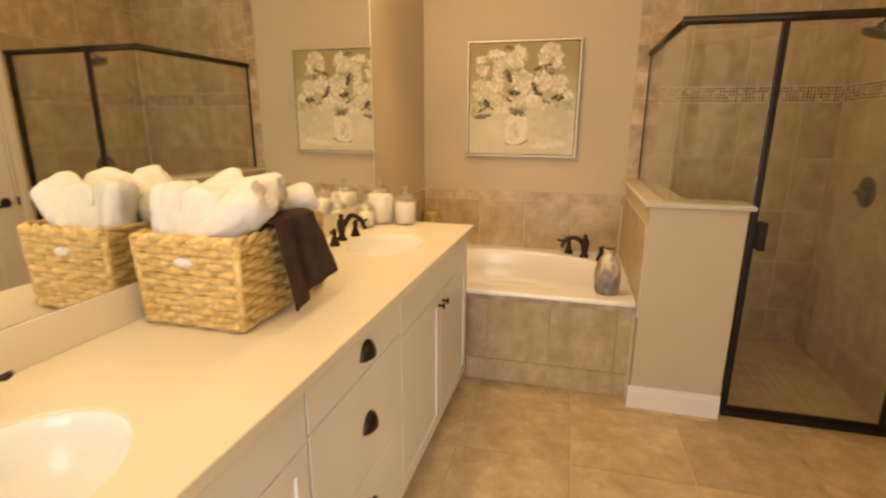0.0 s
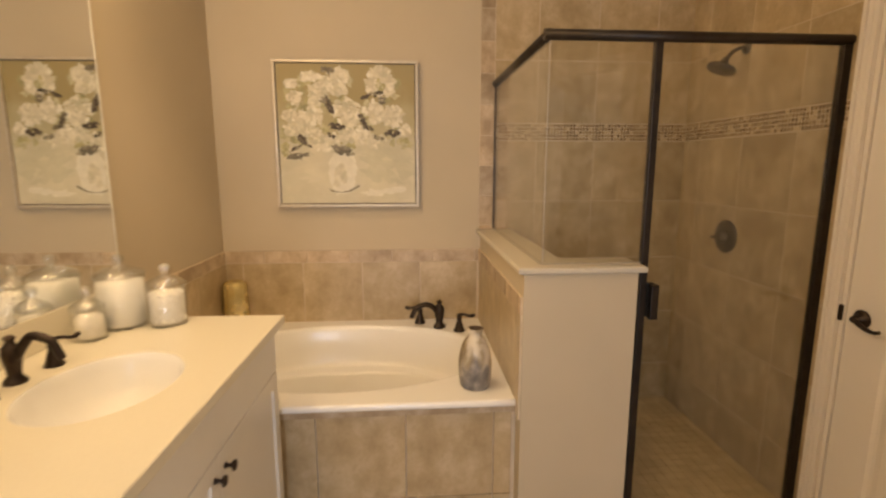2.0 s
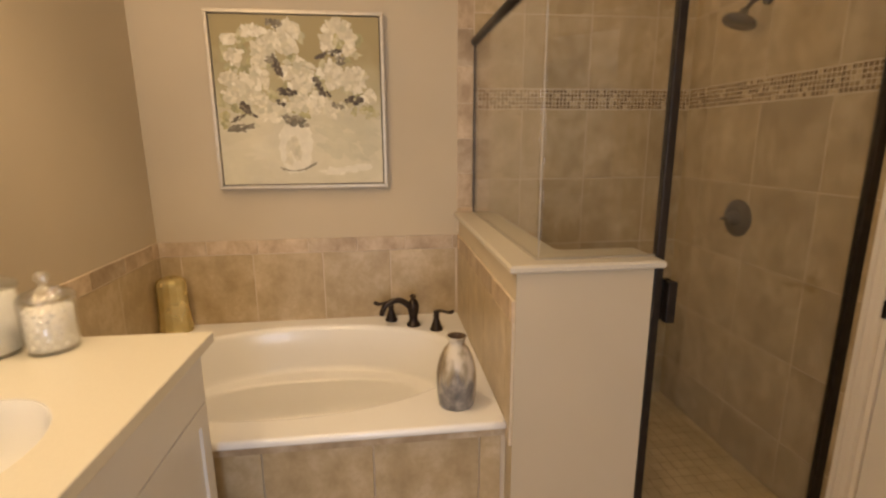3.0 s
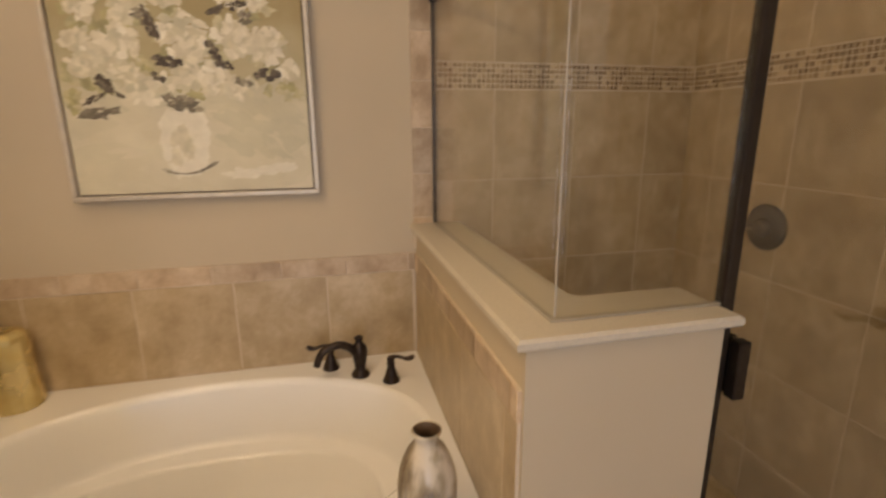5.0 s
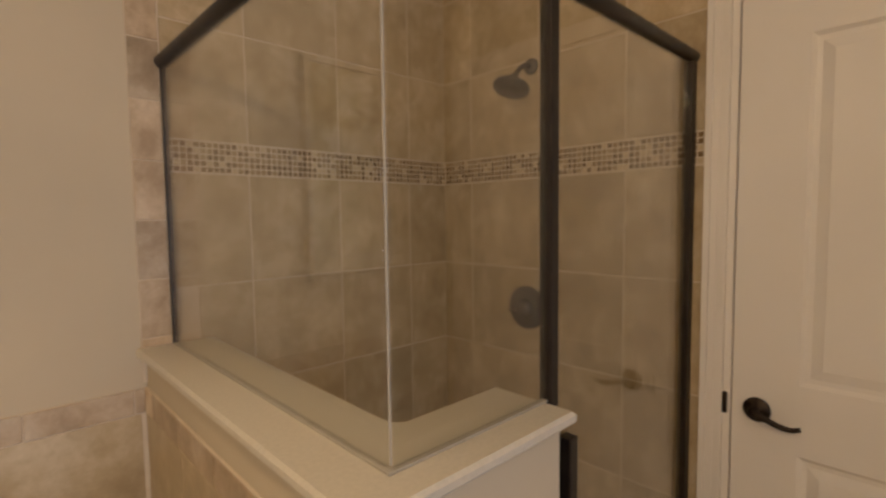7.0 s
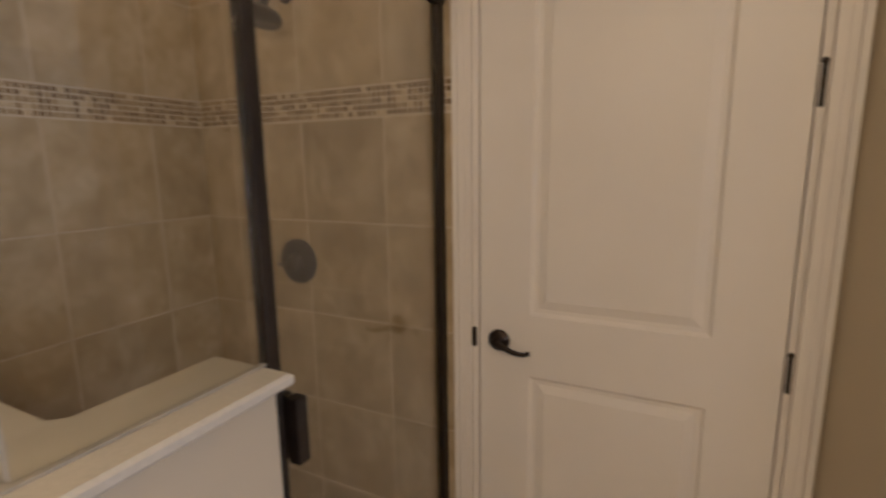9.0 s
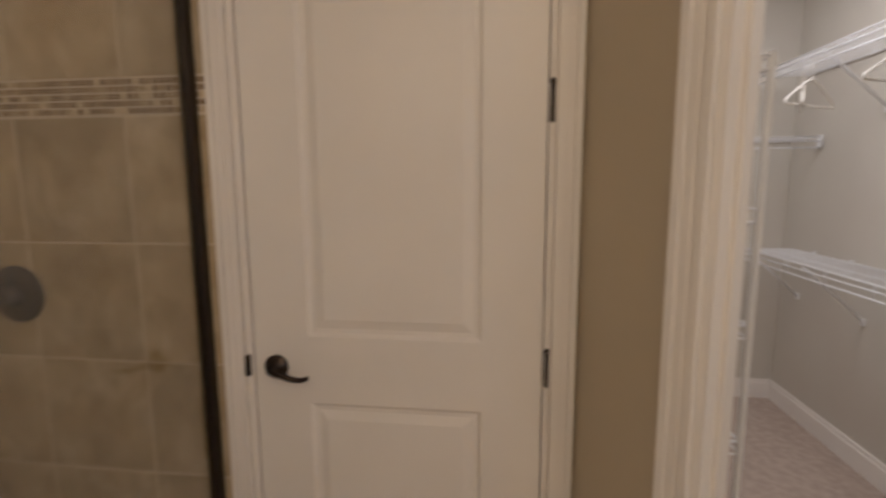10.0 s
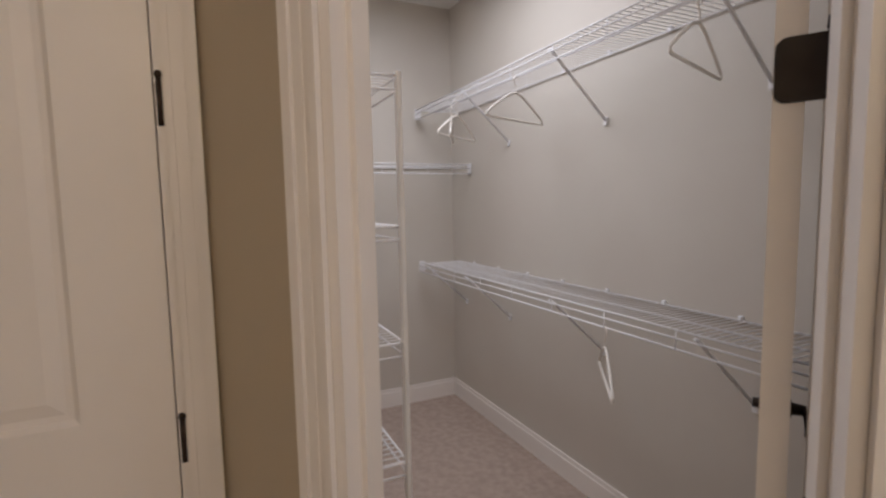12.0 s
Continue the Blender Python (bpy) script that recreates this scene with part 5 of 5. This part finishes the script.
def hanger_mesh():
    bm = bmesh.new()
    hook = [(0.0, 0.0, -0.048), (0.0, 0.0, -0.020), (0.0, 0.012, -0.006), (0.0, 0.016, 0.012), (0.0, 0.004, 0.026), (0.0, -0.012, 0.024), (0.0, -0.020, 0.010)]
    tube(bm, curve(hook, 5), 0.0032, 8)
    loop = [(0, 0, -0.048), (0, 0.05, -0.062), (0, 0.13, -0.105), (0, 0.195, -0.145), (0, 0.205, -0.160), (0, 0.185, -0.168), (0, 0, -0.168), (0, -0.185, -0.168), (0, -0.205, -0.160), (0, -0.195, -0.145), (0, -0.13, -0.105), (0, -0.05, -0.062), (0, 0, -0.048)]
    tube(bm, curve(loop, 4), 0.0052, 8, cap=False)
    return bm


first = thing("clothes_hanger", "ivory plastic clothes hanger on the wire shelf rail", "clothes hanger", pose(1.535, 0.732, 1.938, 0, 0, 20), group="clothes hangers")
part("hanger_body", hanger_mesh(), HANGER, first)
for m in (pose(2.44, 0.732, 1.938, 0, 0, 20), pose(3.02, 0.732, 1.938, 0, 0, 35), pose(3.09, 0.732, 1.938, 0, 0, 62), pose(1.875, 0.732, 0.930, 0, 0, 53)):
    copy_thing(first, m)

closet_lamp = thing("ceiling_light", "white round flush ceiling light in the closet", "ceiling light", (2.5, 1.25, TOP))
bm = bmesh.new()
lathe(bm, [(0.0, -0.001), (0.17, -0.001), (0.175, -0.02), (0.165, -0.03), (0.0, -0.03)], 0, 0, 36)
part("base", bm, TRIM, closet_lamp)

# ---- tiles and mosaic, piece by piece ----
NORTH = Matrix(((1, 0, 0), (0, 0, -1), (0, 1, 0)))
EAST = Matrix(((0, 0, -1), (-1, 0, 0), (0, 1, 0)))
WEST = Matrix(((0, 0, 1), (1, 0, 0), (0, 1, 0)))
SOUTH = Matrix(((-1, 0, 0), (0, 0, 1), (0, 1, 0)))
FLAT = Matrix.Identity(3)
TILES = {}


def tile_mesh(w, h, t, mat, round_off=0.0016):
    """A tile with eased edges, its back at z 0."""
    key = (round(w, 3), round(h, 3), t, mat.name)
    if key not in TILES:
        data = bpy.data.meshes.new("tile")
        v, f = [], []
        for z, i in ((0, 0), (t - round_off, 0), (t, round_off)):
            v += [(-w / 2 + i, -h / 2 + i, z), (w / 2 - i, -h / 2 + i, z), (w / 2 - i, h / 2 - i, z), (-w / 2 + i, h / 2 - i, z)]
        for r in (0, 4):
            f += [(r + k, r + (k + 1) % 4, r + 4 + (k + 1) % 4, r + 4 + k) for k in range(4)]
        f.append((8, 9, 10, 11))
        data.from_pydata(v, [], f)
        data.materials.append(mat)
        TILES[key] = data
    return TILES[key]


def lay(name, parent, turn, place, a0, a1, b0, b1, t, mat, joint=0.0036):
    """One tile; place(a, b) gives the room point of plane coordinates a, b."""
    w, h = a1 - a0 - joint, b1 - b0 - joint
    if w < 0.012 or h < 0.012:
        return
    ob = new(name, tile_mesh(w, h, t, mat))
    ob.parent = parent
    tip = 0.0004
    slope = Euler((random.uniform(-tip, tip), random.uniform(-tip, tip), 0)).to_matrix()
    ob.matrix_basis = Matrix.Translation(place((a0 + a1) / 2, (b0 + b1) / 2)) @ (turn @ slope).to_4x4()


def spans(lo, hi, first, pitch):
    """Cuts between lo and hi on joints at first + k * pitch."""
    k0 = math.ceil((lo - first) / pitch - 1e-6)
    cuts = [lo] + [first + k * pitch for k in range(k0, k0 + 80) if lo + 0.002 < first + k * pitch < hi - 0.002] + [hi]
    return list(zip(cuts, cuts[1:]))


bm = bmesh.new()
box(bm, 0.445, XR, YB - 0.0068, YB - 0.0003, 1.0, TOP)
box(bm, XL, XR, YB - 0.0068, YB - 0.0003, 0.0, 0.985)
box(bm, 0.608, XR, YB - 0.0068, YB - 0.0003, 0.985, 1.0)
part("grout_bed", bm, GROUT, wall_north)
bm = bmesh.new()
box(bm, XR - 0.0068, XR - 0.0003, 2.909, YB - 0.006, 0.0, TOP)
part("grout_bed", bm, GROUT, wall_east)
bm = bmesh.new()
box(bm, XL + 0.0003, XL + 0.0068, 3.034, YB - 0.006, 0.5, 0.985)
part("grout_bed", bm, GROUT, wall_west)
bm = bmesh.new()
box(bm, 0.4482, 0.4548, 2.926, YB - 0.006, 0.5, 0.985)
part("grout_bed", bm, GROUT, knee)
ROWS_LOW = [(0.015, 0.250), (0.250, 0.585), (0.585, 0.922), (0.922, 1.260), (1.260, 1.600)]
ROWS_HIGH = [(1.698, 2.035), (2.035, 2.372), (2.372, 2.735)]
random.seed(5)
north = lambda a, b: (a, YB, b)
east = lambda a, b: (XR, a, b)
for z0, z1 in ROWS_LOW + ROWS_HIGH:
    for x0, x1 in spans(0.60 if z0 < 1.0 else (0.525 if z1 > 1.1 else 0.6), XR, 0.768, 0.335):
        lay("tile", wall_north, NORTH, north, x0, x1, z0, z1, 0.008, WALLTILE)
    for y0, y1 in spans(2.907, YB - 0.008, 3.165, 0.335):
        lay("tile", wall_east, EAST, east, y0, y1, z0, z1, 0.008, WALLTILE)
for z0, z1 in spans(1.100, 2.735, 1.125, 0.168):
    lay("edge_tile", wall_north, NORTH, north, 0.445, 0.525, z0, z1, 0.009, LISTEL, 0.003)
# wainscot round the tub
for x0, x1 in spans(XL, 0.447, -0.232, 0.335):
    lay("tile", wall_north, NORTH, north, x0, x1, 0.560, 0.915, 0.008, WALLTILE)
for x0, x1 in spans(XL, 0.447, -0.060, 0.24):
    lay("edge_tile", wall_north, NORTH, north, x0, x1, 0.915, 0.986, 0.010, LISTEL, 0.003)
west = lambda a, b: (XL, a, b)
for y0, y1 in spans(2.992, YB - 0.008, 3.30, 0.335):
    lay("tile", wall_west, WEST, west, y0, y1, 0.560, 0.915, 0.008, WALLTILE)
for y0, y1 in spans(3.032, YB - 0.010, 3.22, 0.24):
    lay("edge_tile", wall_west, WEST, west, y0, y1, 0.915, 0.986, 0.010, LISTEL, 0.003)
knee_face = lambda a, b: (0.455, a, b)
for y0, y1 in spans(2.926, YB - 0.008, 3.33, 0.335):
    lay("tile", knee, EAST, knee_face, y0, y1, 0.562, 0.915, 0.008, WALLTILE)
for y0, y1 in spans(2.924, YB - 0.010, 3.20, 0.24):
    lay("edge_tile", knee, EAST, knee_face, y0, y1, 0.915, 0.986, 0.010, LISTEL, 0.003)
for z0, z1 in ROWS_LOW[:3] + [(0.922, 1.074)]:
    for y0, y1 in spans(3.064, YB - 0.008, 3.165, 0.335):
        lay("tile", knee, WEST, lambda a, b: (0.600, a, b), y0, y1, z0, z1, 0.008, WALLTILE)
    for x0, x1 in spans(0.608, 0.880, 0.768, 0.335):
        lay("tile", knee, SOUTH, lambda a, b: (a, 3.055, b), x0, x1, z0, z1, 0.008, WALLTILE)
surround = bpy.data.objects["tub_surround"]
for z0, z1 in ((0.002, 0.142), (0.142, 0.5095)):
    for x0, x1 in spans(XL, 0.441, 0.018, 0.348):
        lay("tile", surround, NORTH, lambda a, b: (a, 2.998, b), x0, x1, z0, z1, 0.008, WALLTILE)
# floor
for y0, y1 in spans(-1.3, 3.0, 2.862, 0.503):
    for x0, x1 in spans(XL, XR, 0.155, 0.515):
        cx, cy = (x0 + x1) / 2, (y0 + y1) / 2
        if cy > 2.9 and cx > 0.9 or cx - 0.3 < END[0] or cy + 0.35 > cx + KINK[1] - KINK[0]:
            lay("tile", floor, FLAT, lambda a, b: (a, b, -0.0085), x0, x1, y0, y1, 0.0085, FLOORTILE, 0.005)


def joined_pieces(name, cells, turn, place, t, mat, label, parent):
    """Many small pieces as one mesh."""
    v, f = [], []
    for a0, a1, b0, b1 in cells:
        base, o = len(v), 0.0012
        lift = t + random.uniform(-0.0004, 0.0004)
        for z, i in ((0, 0), (lift, o)):
            for a, b in ((a0 + i, b0 + i), (a1 - i, b0 + i), (a1 - i, b1 - i), (a0 + i, b1 - i)):
                v.append(Vector(place(a, b)) + turn @ Vector((0, 0, z)))
        f += [(base + k, base + (k + 1) % 4, base + 4 + (k + 1) % 4, base + 4 + k) for k in range(4)] + [(base + 4, base + 5, base + 6, base + 7)]
    data = bpy.data.meshes.new(name)
    data.from_pydata([tuple(p) for p in v], [], f)
    data.materials.append(mat)
    ob = new(name, data)
    ob.parent = parent
    return tagged(ob, label, kind="stuff")


pitch = 0.0186
cells = [(x, x + pitch - 0.0022, 1.6035 + r * pitch, 1.6035 + (r + 1) * pitch - 0.0022) for x in [0.530 + k * pitch for k in range(60)] for r in range(5)]
joined_pieces("mosaic_pieces", cells, NORTH, north, 0.0075, MOSAIC_FAR, "small brown and cream mosaic squares in a band", wall_north)
for k in range(58):
    for r in range(5):
        y, z = 2.911 + k * pitch, 1.6035 + r * pitch
        lay("mosaic_tile", wall_east, EAST, east, y, y + pitch, z, z + pitch, 0.0075, MOSAIC, 0.0022)
cells = []
for i in range(20):
    for k in range(20):
        x, y = 0.612 + i * 0.0515, 2.992 + k * 0.0505
        if not (x < 0.885 and y < 3.06):
            cells.append((x, x + 0.0503, y, y + 0.0493))
joined_pieces("shower_floor_tiles", cells, FLAT, lambda a, b: (a, b, 0.015), 0.005, SHOWERSTONE, "small tan stone tiles on the shower floor", floor)
